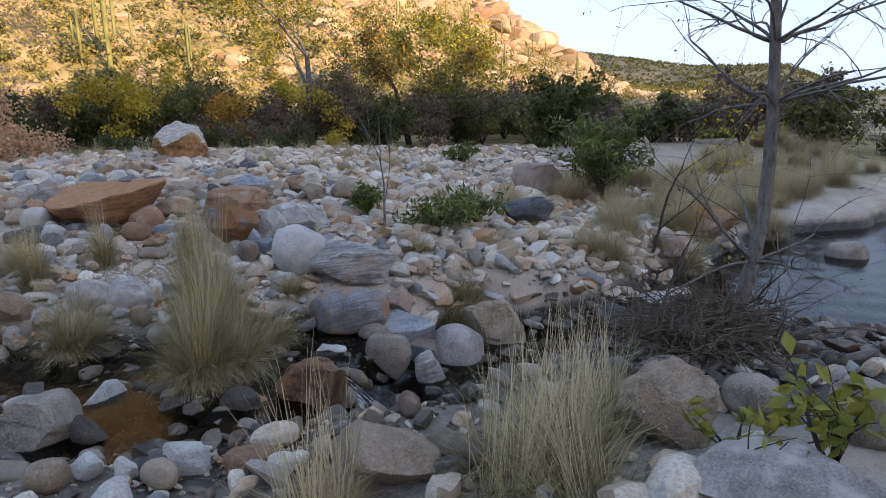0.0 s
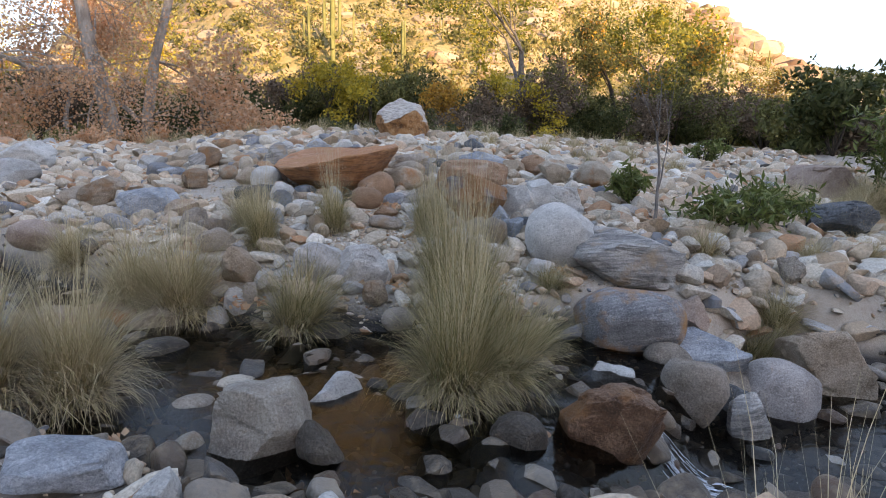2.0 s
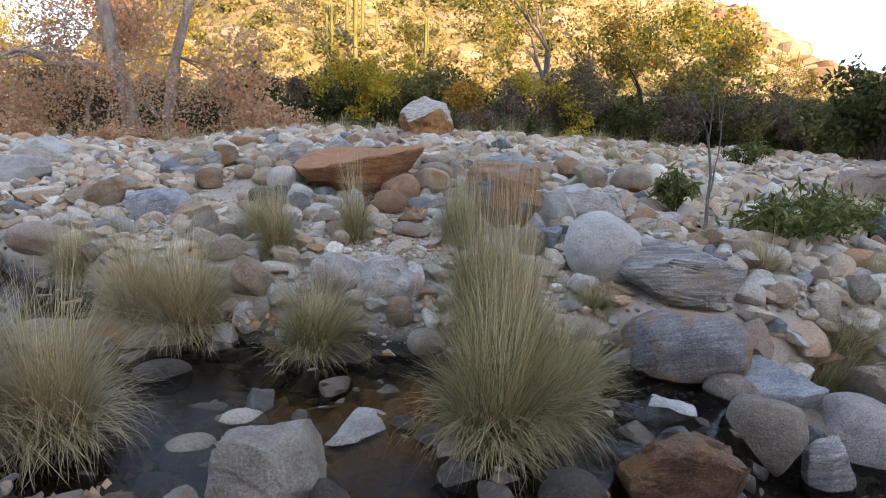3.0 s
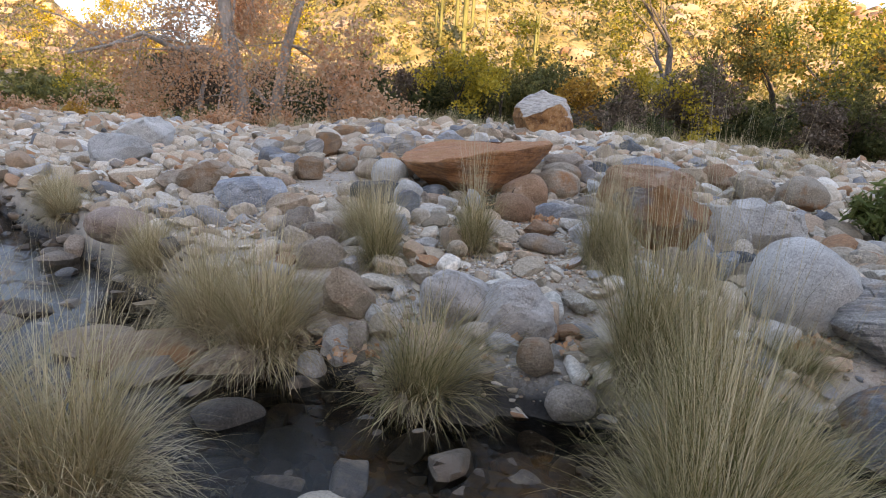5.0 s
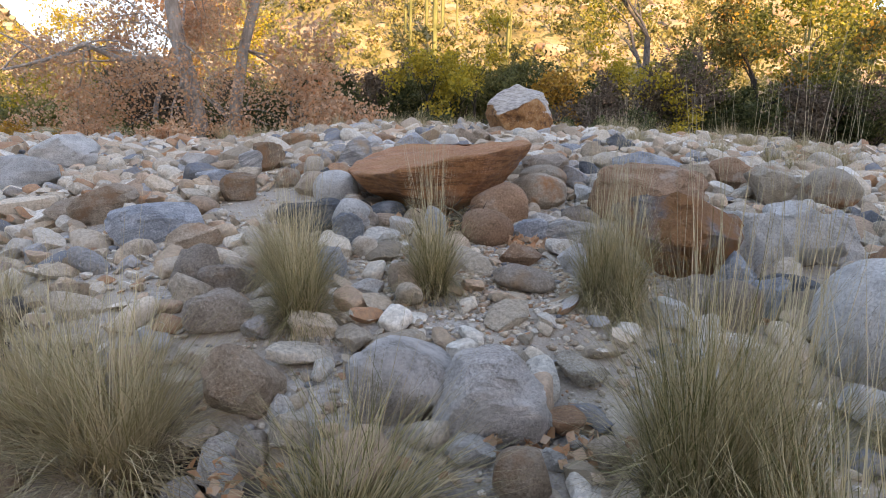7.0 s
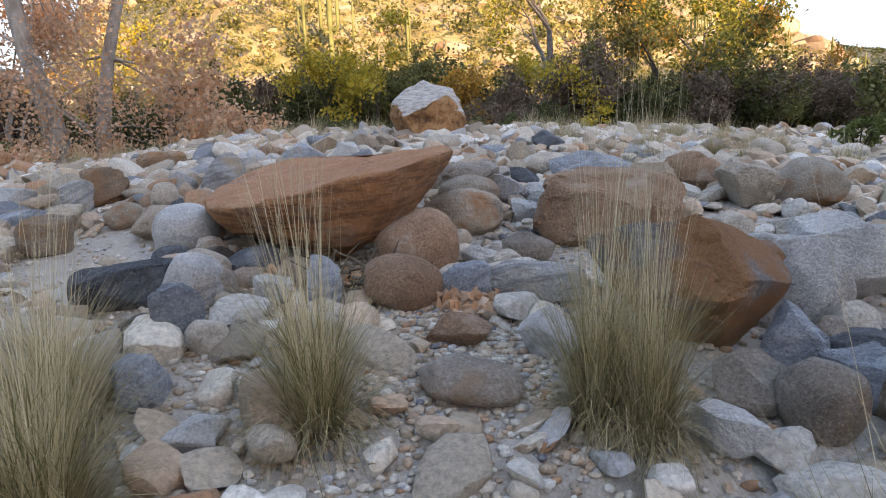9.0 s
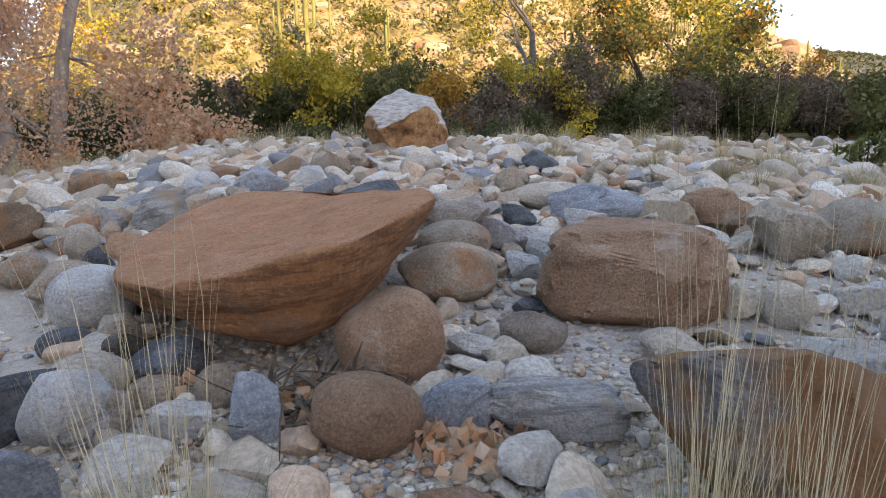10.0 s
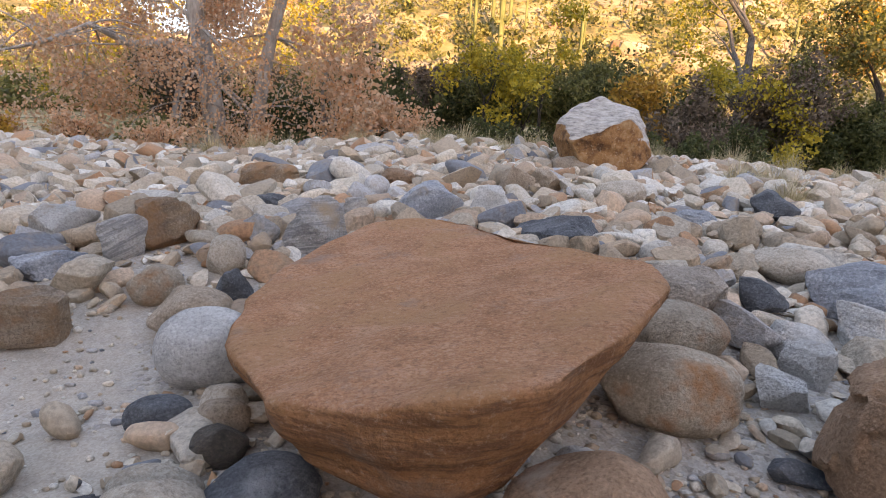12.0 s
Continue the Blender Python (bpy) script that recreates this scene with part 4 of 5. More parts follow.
boulder("greytan", "r", -4.05, -3.00, 0.20, 0.18, 0.23, 32, 134)
boulder("dark", "r", -1.65, -5.34, 0.17, 0.15, 0.07, 17, 135)
boulder("greytan", "r", -1.59, -5.19, 0.14, 0.13, 0.06, 15, 136)
boulder("tan", "a", -3.63, -1.67, 0.55, 0.39, 0.29, 23, 138)
boulder("graniteb", "a", -0.88, -7.22, 0.6, 0.48, 0.58, 26, 139, -0.1)
boulder("dark", "a", -0.61, -7.42, 0.22, 0.18, 0.31, 1, 140)
boulder("greytan", "r", -1.34, -6.72, 0.27, 0.21, 0.17, 12, 141)
boulder("cream", "r", -1.27, -7.19, 0.17, 0.16, 0.18, 13, 142)
boulder("bluewhite", "s", -1.62, -7.69, 0.44, 0.31, 0.19, 22, 143)
boulder("granite", "a", -1.22, -7.93, 0.18, 0.17, 0.16, 16, 144)
boulder("dark", "r", -1.40, -5.92, 0.25, 0.22, 0.13, 11, 145)
boulder("cream", "r", -1.13, -6.43, 0.26, 0.21, 0.12, 8, 146)
boulder("granite", "a", -0.53, -6.67, 0.34, 0.27, 0.24, -1, 147)
boulder("dark", "r", 0.43, -7.17, 0.35, 0.27, 0.16, -18, 148)
boulder("rustbrown", "a", 1.02, -7.12, 0.62, 0.5, 0.5, -27, 149)
boulder("white", "a", 1.5, -6.2, 0.33, 0.26, 0.22, -27, 150)
boulder("greytan", "r", 2.03, -6.01, 0.36, 0.28, 0.23, -31, 151)
boulder("greytan", "r", 2.02, -6.4, 0.46, 0.38, 0.52, -33, 152)
boulder("banded", "a", 2.42, -6.5, 0.3, 0.24, 0.5, -37, 153)
boulder("pinkgrey", "r", 2.98, -6.08, 0.62, 0.52, 0.54, -40, 154)
boulder("bluewhite", "a", 2.38, -5.85, 0.78, 0.5, 0.42, -33, 155, -0.04)
boulder("slate", "a", 2.53, -6.05, 0.44, 0.35, 0.34, -36, 156)
boulder("rustgrey", "r", 1.86, -5.62, 0.9, 0.62, 0.56, -26, 157, 0.06)
boulder("banded", "s", 2.16, -4.96, 1.02, 0.62, 0.46, -22, 158)
boulder("white", "a", 1.50, -3.50, 0.48, 0.38, 0.45, -17, 160)
boulder("white", "a", 2.17, -3.13, 0.59, 0.47, 0.34, -21, 161)
boulder("pink", "a", 2.55, -5.44, 0.32, 0.26, 0.35, -33, 162)
boulder("greytan", "r", 2.53, -5.95, 0.51, 0.41, 0.34, -36, 163)
boulder("greytan", "r", 2.23, -5.67, 0.22, 0.17, 0.22, -31, 164)
boulder("tan", "a", 3.72, -5.72, 0.85, 0.69, 0.69, -43, 165)
boulder("slate", "a", 5.83, -3.25, 0.94, 0.75, 0.51, -42, 166)
boulder("peach", "r", 3.28, -1.43, 0.56, 0.45, 0.41, -23, 167)
boulder("tan", "r", 1.02, -5.81, 0.24, 0.22, 0.14, -20, 168)
boulder("slate", "s", 1.52, -3.94, 0.36, 0.29, 0.18, -18, 169)
boulder("dark", "r", -0.84, -5.43, 0.23, 0.21, 0.12, 3, 174)
boulder("dark", "r", -0.60, -5.46, 0.23, 0.21, 0.08, 0, 175)
boulder("cream", "r", 1.10, -5.95, 0.19, 0.18, 0.07, -21, 177)
boulder("greytan", "r", 3.59, -4.78, 0.16, 0.14, 0.23, -37, 178)
boulder("greytan", "a", 3.86, -4.99, 0.25, 0.23, 0.28, -40, 179)
boulder("granite", "a", 0.16, -7.07, 0.12, 0.11, 0.12, -13, 180)
boulder("tan", "r", -0.79, -8.19, 0.25, 0.20, 0.20, 6, 181)
boulder("granite", "a", -0.59, -8.16, 0.17, 0.14, 0.17, 2, 182)
boulder("white", "a", -0.38, -8.24, 0.13, 0.11, 0.15, -3, 183)
boulder("dark", "r", -0.21, -8.27, 0.20, 0.15, 0.14, -7, 184)
boulder("granite", "a", -0.05, -8.27, 0.29, 0.20, 0.18, -11, 185)
boulder("brown", "r", 0.30, -8.42, 0.31, 0.25, 0.14, -19, 186)
boulder("dark", "r", -0.12, -6.75, 0.23, 0.19, 0.15, -6, 187)
boulder("dark", "r", 0.41, -7.33, 0.30, 0.24, 0.28, -15, 188)
boulder("tan", "a", 0.92, -9.1, 0.62, 0.5, 0.4, -20, 189)
boulder("brown", "r", 0.46, -7.17, 0.37, 0.29, 0.13, -8, 190)
boulder("slate", "r", 5.29, -6.08, 0.42, 0.33, 0.50, -42, 191)
boulder("granite", "a", 6.50, -5.60, 0.64, 0.51, 0.42, -46, 192)
boulder("pink", "a", 8.10, -0.30, 1.10, 0.88, 0.78, -35, 193)
boulder("orange", "a", 9.37, -3.84, 1.37, 0.96, 0.74, -49, 194)
boulder("greytan", "r", 11.48, -5.35, 0.67, 0.54, 0.55, -60, 195)
boulder("greyblock", "a", 2.54, -10.46, 0.95, 0.76, 0.31, -59, 196)
boulder("greytan", "r", 3.65, -10.15, 0.46, 0.36, 0.43, -63, 197)
boulder("tan", "a", 2.61, -9.51, 0.57, 0.45, 0.59, -47, 198)
boulder("tan", "r", 5.48, -6.84, 0.36, 0.33, 0.20, -47, 199)
boulder("cream", "r", 7.17, -5.43, 0.64, 0.51, 0.36, -48, 200)
boulder("cream", "r", 7.17, -5.63, 0.68, 0.54, 0.20, -49, 201)
boulder("greytan", "r", 5.76, -6.11, 0.43, 0.35, 0.31, -45, 202)
boulder("greytan", "r", 3.47, -9.49, 0.40, 0.32, 0.31, -54, 203)
boulder("pink", "a", 7.80, -4.52, 0.60, 0.48, 0.50, -46, 204)


# ---- bunchgrass ----
tussock("dry", -2.15, -4.85, 1.1, 10, 1.05)
tussock("dry", -1.75, -5.05, 1.2, 80, 1.0)
tussock("dry", -2.9, -4.0, 0.85, 150, 0.95)
tussock("tall", -1.17, -4.3, 0.9, 40, 1.0)
tussock("tall", -0.5, -4.0, 0.85, 120, 1.0)
tussock("tall", 0.38, -4.1, 0.75, 10, 1.3)
tussock("tall", 0.5, -4.2, 0.7, 200, 1.35)
tussock("arching", -0.82, -5.45, 1.15, 5, 0.85)
tussock("green", 0.16, -6.8, 1.1, 0, 1.05)
tussock("green", 0.34, -6.4, 1.05, 130, 1.35)
tussock("green", 0.36, -5.5, 1.05, 60, 1.3)
tussock("tall", 0.55, -5.6, 1.0, 200, 1.35)
tussock("arching", 0.5, -6.5, 1.1, -20, 0.95)
tussock("arching", 1.0, -5.75, 0.8, 30, 0.8)
tussock("dry", -2.0, -6.6, 1.1, 60, 1.1)
tussock("dry", -2.35, -6.85, 1.1, 160, 1.1)
tussock("arching", 1.35, -5.15, 0.65, -60, 0.65)
tussock("arching", 3.3, -5.35, 0.95, 0, 0.8)
tussock("green", 3.6, -5.2, 0.85, 90, 0.75)
tussock("wisp", 3.2, -4.55, 1.2, 0)
tussock("dry", 4.4, -4.6, 0.6, 30, 0.9)
tussock("dry", 5.3, -4.4, 0.6, 70, 0.9)
tussock("sparse", 1.55, -9.45, 1.25, 10, 0.85)
tussock("sparse", 2.0, -9.3, 1.25, 20, 0.85)
tussock("sparse", 1.75, -9.75, 1.15, 140, 0.85)
tussock("sparse", 2.5, -9.05, 1.1, 70, 0.75)
tussock("stalky", 0.42, -9.3, 1.0, 220, 1.0)
tussock("stalky", 0.62, -9.2, 0.9, 40, 0.9)
tussock("dry", -4.5, -2.4, 0.9, 0, 0.8)
tussock("dry", -4.9, -1.9, 0.8, 90, 0.8)
tussock("dry", -5.4, -2.9, 0.85, 40, 0.8)
tussock("dry", -1.35, -3.75, 0.75, 15, 1.0)
rng_g = random.Random(5)
for _ in range(70):
    gx1, gy1 = rng_g.uniform(5.8, 22), rng_g.uniform(-5.0, -0.5)
    tussock("dry", gx1, gy1 + 0.35 * (gx1 - 8), rng_g.uniform(0.9, 1.5), rng_g.uniform(0, 360), 0.8)
for _ in range(46):
    gx1 = rng_g.uniform(8.5, 16.0)
    tussock("dry", gx1, float(channel(gx1)) + rng_g.uniform(2.0, 4.2), rng_g.uniform(0.8, 1.4), rng_g.uniform(0, 360), 0.8)
for _ in range(52):
    gx1, gy1 = rng_g.uniform(-6, 9), rng_g.uniform(5.5, 8.5)
    tussock("wisp", gx1, gy1, rng_g.uniform(0.6, 1.35), rng_g.uniform(0, 360))
for _ in range(22):
    tussock("wisp", rng_g.uniform(2.2, 7), rng_g.uniform(0.5, 5.5), rng_g.uniform(0.7, 1.4), rng_g.uniform(0, 360))


# ---- shrubs and trees ----
def shrub(label, x, y, w, h, mat, seed, leaves=2200, leaf=0.05, stems=7, wood=None, droop=0.0, long=2.2, group="", name="shrub"):
    rng = np.random.default_rng(seed)
    ob = thing(name, label, "shrub", group, pose(x, y, ground_z(x, y) - 0.03, 0, 0, rng.uniform(0, 360)))
    out, tips = [], []
    for _ in range(stems):
        a = rng.uniform(0, 6.28)
        way = (math.cos(a) * w * 0.45, math.sin(a) * w * 0.45, h * rng.uniform(0.5, 1.0))
        branching(rng, (0, 0, 0), way, h * rng.uniform(0.4, 0.62), 0.012 + 0.008 * h, 1, out, tips, 0.55, 3, 0.3, 0, 4)
    part_of("branch_frame", mesh_of("branch_frame", *joined(out), wood or M_DARKBARK, True), ob)
    tips = np.array(tips)
    part_of("foliage", mesh_of("foliage", *leaf_cloud(rng, tips, rng.uniform(0.08, 0.2, len(tips)) * w, leaves, leaf, 0.9, droop, long), mat), ob)
    return ob


def tree(label, x, y, h, seed, wood, leafmat, leaves, leaf, r0=0.14, lean=(0, 0, 1), depth=3, spread=0.75, puff=0.5, second=None, first=0.42, sag=0.0, droop=0.3, kids=3, name="tree"):
    rng = np.random.default_rng(seed)
    ob = thing(name, label, "tree", "", pose(x, y, ground_z(x, y) - 0.1))
    out, tips = [], []
    branching(rng, (0, 0, 0), lean, h * first, r0, depth, out, tips, spread, kids, 0.3, sag, 8)
    part_of("trunk", mesh_of("trunk", *joined(out), wood, True), ob)
    tips = np.array(tips)
    if leaves:
        part_of("crown", mesh_of("crown", *leaf_cloud(rng, tips, rng.uniform(0.3, 1.0, len(tips)) * puff, leaves, leaf, 0.85, droop, 1.5), leafmat), ob)
    if second:
        pick = tips[rng.integers(0, len(tips), max(3, len(tips) // 8))]
        part_of("turning_leaves", mesh_of("turning_leaves", *leaf_cloud(rng, pick, rng.uniform(0.3, 1.0, len(pick)) * puff, leaves // 5, leaf, 0.85, droop, 1.5), second), ob, "orange autumn leaves")
    return ob


# willow-like seedlings on the bar
shrub("bright green willow seedling among cobbles", 3.08, -3.1, 0.55, 0.7, M_GREEN, 21, 700, 0.03, 6, droop=-0.5, long=4.0)
shrub("spreading green seepwillow bush between boulders", 3.95, -3.85, 1.2, 0.85, M_GREEN, 22, 1100, 0.032, 9, droop=-0.4, long=4.0)
shrub("spreading green seepwillow bush between boulders", 4.5, -3.5, 0.9, 0.8, M_GREEN, 23, 800, 0.032, 7, droop=-0.4, long=4.0)
shrub("small green willow seedling on the cobble bar", 8.0, 3.2, 0.6, 0.85, M_GREEN, 24, 600, 0.04, 6, droop=-0.5, long=4.0)
shrub("tall green seepwillow bush at the edge of the bar", 9.3, -1.2, 1.5, 2.3, M_GREEN, 25, 2600, 0.045, 9, droop=-0.5, long=4.0)
shrub("tall green seepwillow bush at the edge of the bar", 9.9, -0.6, 1.2, 2.0, M_GREEN, 26, 2000, 0.045, 8, droop=-0.5, long=4.0)
shrub("leafy yellow-green seedling on the near bank", 2.45, -10.2, 0.5, 0.55, M_COTTON, 27, 70, 0.06, 5, droop=-0.2, long=1.8)
shrub("leafy yellow-green seedling on the near bank", 3.1, -10.25, 0.6, 0.75, M_COTTON, 28, 100, 0.065, 5, droop=-0.2, long=1.8)

# bare sapling on the bar and the leaning tree by the pool
tree("slender bare grey sapling standing among boulders", 3.05, -3.75, 2.3, 31, M_BARK, M_GREEN, 60, 0.02, 0.022, (0.2, 0.1, 1), 3, 0.45, 0.2, first=0.5, name="sapling")
tree("slender bare sapling with a few yellow leaves", 6.3, -5.9, 2.4, 32, M_DARKBARK, M_YELLOW, 120, 0.035, 0.03, (0.1, 0, 1), 3, 0.4, 0.25, first=0.5, name="sapling")
tree("slender bare sapling with a few yellow leaves", 7.4, -4.6, 3.0, 33, M_DARKBARK, M_YELLOW, 260, 0.04, 0.03, (0.1, 0, 1), 3, 0.4, 0.3, first=0.5, name="sapling")


def leaning_tree(x, y):
    rng = np.random.default_rng(41)
    ob = thing("leaning_tree", "nearly bare grey-barked tree leaning beside the creek pool", "tree", "", pose(x, y, ground_z(x, y) - 0.1))
    pts = [(0, 0, 0), (0.1, 0, 0.35), (0.28, 0.02, 0.85), (0.42, 0.05, 1.3), (0.45, 0.05, 1.9), (0.43, 0.05, 2.5), (0.38, 0.05, 3.1), (0.34, 0.1, 4.2)]
    out = [tube(pts, np.linspace(0.085, 0.05, 8), 9)]
    tips = []
    for k in range(40):
        i = int(rng.choice((1, 2, 2, 5, 6, 6, 7, 7)))
        branching(rng, pts[i], (rng.normal(), rng.normal(), 0.45), rng.uniform(0.7, 1.3), 0.02, 2, out, tips, 0.6, 3, 0.4, 0.1, 4)
    part_of("trunk", mesh_of("trunk", *joined(out), M_BARK, True), ob)
    part_of("crown", mesh_of("crown", *leaf_cloud(rng, np.array(tips), np.full(len(tips), 0.05), 160, 0.022, 1, 0.5, 3.0), M_GREYTWIG), ob, "few withered leaves")


leaning_tree(5.42, -7.75)


def debris(x, y, w, n, seed, label):
    rng = np.random.default_rng(seed)
    out = []
    for _ in range(n):
        c = rng.normal(size=3) * (w * 0.35, w * 0.3, 0.0)
        pts, rad, _ = limb(rng, (c[0], c[1], rng.uniform(0.0, 0.3 * w)), rng.normal(size=3) * (1, 1, 0.45), rng.uniform(0.2, 0.7) * w, rng.uniform(0.003, 0.011), 0.002, 0.6, 5)
        out.append(tube(pts, rad, 4))
    v, f = joined(out)
    ob = new("driftwood_heap", mesh_of("driftwood_heap", v, f, M_DRIFT))
    ob.matrix_world = pose(x, y, max(ground_z(x, y), float(water_level(x, y)) + 0.1) + 0.02)
    return tagged(ob, label, "driftwood", kind="stuff")


debris(4.2, -8.3, 1.0, 700, 51, "tangled heap of dark flood driftwood and roots")
debris(4.95, -8.0, 1.0, 480, 52, "tangled heap of dark flood driftwood and roots")
debris(-0.28, -2.8, 0.4, 70, 53, "small tangle of dry roots under the slab boulder")
debris(1.0, 5.5, 0.7, 50, 54, "grey flood twigs caught behind the boulder")

# the white-limbed sycamore with brown leaves
def sycamore(x, y, seed, h, label):
    rng = np.random.default_rng(seed)
    ob = thing("sycamore_tree", label, "tree", "", pose(x, y, ground_z(x, y) - 0.1))
    out, tips = [], []
    trunk = [(0, 0, 0), (-0.25, 0, 1.0), (-0.45, 0.1, 2.2), (-0.75, 0.1, 3.6), (-1.0, 0.2, 5.4), (-1.0, 0.2, 7.4)]
    out.append(tube(trunk, np.linspace(0.34, 0.14, 6), 10))
    second = [(0.6, 0.5, 0), (0.75, 0.5, 1.6), (1.05, 0.6, 3.4), (1.7, 0.6, 5.6), (2.6, 0.8, 8.0)]
    out.append(tube(second, np.linspace(0.22, 0.1, 5), 9))
    low = [(-0.55, 0.1, 2.6), (-1.3, -0.2, 3.0), (-2.2, -0.5, 2.9), (-3.1, -0.7, 3.3), (-4.2, -0.9, 2.8), (-5.2, -1.2, 2.5)]
    out.append(tube(low, np.linspace(0.14, 0.03, 6), 8))
    arch = [(-0.5, 0, 2.4), (-0.5, -0.6, 3.0), (-0.2, -1.0, 2.6), (-0.5, -1.3, 1.6), (-0.6, -1.4, 0.8)]
    out.append(tube(arch, np.linspace(0.07, 0.015, 5), 6))
    for src, n, r in ((trunk, 13, 0.05), (second, 10, 0.045), (low, 9, 0.03), (arch, 6, 0.018)):
        for _ in range(n):
            i = int(rng.integers(1, len(src)))
            branching(rng, src[i], rng.normal(size=3) * (1.3, 0.8, 0.6) + (-0.2, 0, 0.05), rng.uniform(1.2, 2.4), r, 2, out, tips, 0.6, 3, 0.4, 0.5, 5)
    part_of("trunk", mesh_of("trunk", *joined(out), M_PALEBARK, True), ob)
    tips = np.array(tips)
    tips = tips[tips[:, 2] > 0.2]
    part_of("crown", mesh_of("crown", *leaf_cloud(rng, tips, np.full(len(tips), 0.7), 17000, 0.075, 0.9, 0.5, 1.2), M_DEADLEAF), ob, "sparse withered brown leaves")
    return ob


sycamore(-7.3, 12.6, 61, 9, "pale-limbed sycamore with withered brown leaves behind the bar")
tree("young sycamore with brown leaves at the bar's edge", -4.9, 13.6, 6.5, 62, M_PALEBARK, M_DEADLEAF, 4200, 0.085, 0.1, (0.2, 0, 1), 3, 0.75, 1.1, first=0.35, name="sycamore_tree")
tree("young sycamore with brown leaves at the bar's edge", -9.6, 14.5, 8, 63, M_PALEBARK, M_DEADLEAF, 6500, 0.09, 0.12, (-0.2, 0, 1), 3, 0.8, 1.2, first=0.36, name="sycamore_tree")
tree("bushy brown-leaved young sycamore", -3.2, 14.5, 3.2, 64, M_PALEBARK, M_DEADLEAF, 3800, 0.085, 0.05, (0.1, 0, 1), 3, 0.9, 0.5, first=0.3, name="sycamore_tree")

# cottonwoods and mesquites across the creek
tree("green cottonwood with a forked dark trunk", 8.6, 20.2, 11, 71, M_BARK, M_COTTON, 4200, 0.11, 0.24, (0.02, 0, 1), 4, 0.55, 1.0, M_YELLOW, 0.42, name="cottonwood_tree")
tree("spreading dark-limbed tree turning orange", 14.2, 20.5, 9.5, 72, M_DARKBARK, M_OLIVE, 5200, 0.11, 0.2, (-0.1, 0, 1), 4, 0.7, 0.9, M_ORANGE, 0.33, name="mesquite_tree")
tree("tall olive-green tree behind the bar", 17.5, 24, 11, 73, M_BARK, M_COTTON, 5600, 0.14, 0.24, (0.2, 0, 1), 4, 0.7, 1.3, M_YELLOW, 0.32, name="cottonwood_tree")
YT = ((1.1, 15.6, 5.6), (6.7, 15.6, 5.4), (3.5, 15.2, 3.9), (-0.4, 16.2, 4.6), (-14.0, 31.0, 8.5), (-19.0, 29.0, 9.0), (-24.0, 31.0, 8.0), (-17.0, 24.0, 5.5), (26.0, 24.0, 5.0), (-9.5, 27.0, 7.5))
for i, (tx, ty, th) in enumerate(YT):
    tree("bushy small tree with bright yellow autumn leaves", tx, ty, th, 80 + i, M_DARKBARK, M_ORANGE if i in (2, 4, 8) else M_YELLOW, 2400, 0.085, 0.07, (0, 0, 1), 3, 0.75, 0.65, first=0.38, name="yellow_tree")

# the dark thicket under the slope
rng_s = random.Random(9)
for i in range(46):
    sx = -13 + i * 0.95 + rng_s.uniform(-0.6, 0.6)
    sy = rng_s.uniform(16.5, 23) + max(0.0, abs(sx - 4) - 10) * 0.25
    mat = rng_s.choice((M_DARKGREEN, M_DARKGREEN, M_OLIVE, M_GREYTWIG, M_GREYTWIG))
    words = {M_DARKGREEN: "dense dark green thicket shrub below the slope", M_OLIVE: "olive-green mesquite shrub below the slope", M_GREYTWIG: "leafless grey-brown twiggy shrub below the slope"}[mat]
    shrub(words, sx, sy, rng_s.uniform(2.2, 3.4), rng_s.uniform(2.2, 4.3), mat, 100 + i, 5200, 0.075, 8, group="thicket shrubs", long=1.8, name="thicket_shrub")
for i in range(9):
    shrub("dense dark green thicket shrub below the slope", -7 + i * 1.7 + rng_s.uniform(-0.5, 0.5), rng_s.uniform(12.6, 14.2), 1.6, rng_s.uniform(1.0, 1.7), M_DARKGREEN, 160 + i, 2600, 0.06, 7, group="thicket shrubs", long=1.8, name="thicket_shrub")
for i in range(16):
    shrub("grey-green shrub on the far bank of the pool", 13 + i * 1.1 + rng_s.uniform(-1, 1), rng_s.uniform(1, 9) - 0.3 * i + 3, rng_s.uniform(1.8, 2.8), rng_s.uniform(1.5, 3.0), rng_s.choice((M_OLIVE, M_DARKGREEN, M_GREYTWIG)), 180 + i, 2000, 0.11, 8, group="far bank shrubs", long=1.8, name="bank_shrub")


shrub("leafless grey-brown twiggy shrub below the slope", 4.9, 14.6, 2.4, 2.3, M_GREYTWIG, 171, 3600, 0.05, 12, group="thicket shrubs", long=3.0, name="thicket_shrub")
shrub("leafless grey-brown twiggy shrub below the slope", 3.0, 14.9, 2.2, 2.0, M_GREYTWIG, 172, 3600, 0.05, 12, group="thicket shrubs", long=3.0, name="thicket_shrub")


for i in range(12):
    shrub("low rusty-brown shrub at the edge of the bar", -6.2 - i * 0.85 + rng_s.uniform(-0.4, 0.4), rng_s.uniform(8.6, 11.8), 1.5, rng_s.uniform(0.7, 1.4), rng_s.choice((M_DEADLEAF, M_OLIVE, M_ORANGE)), 230 + i, 1300, 0.06, 7, group="edge shrubs", long=1.6, name="edge_shrub")


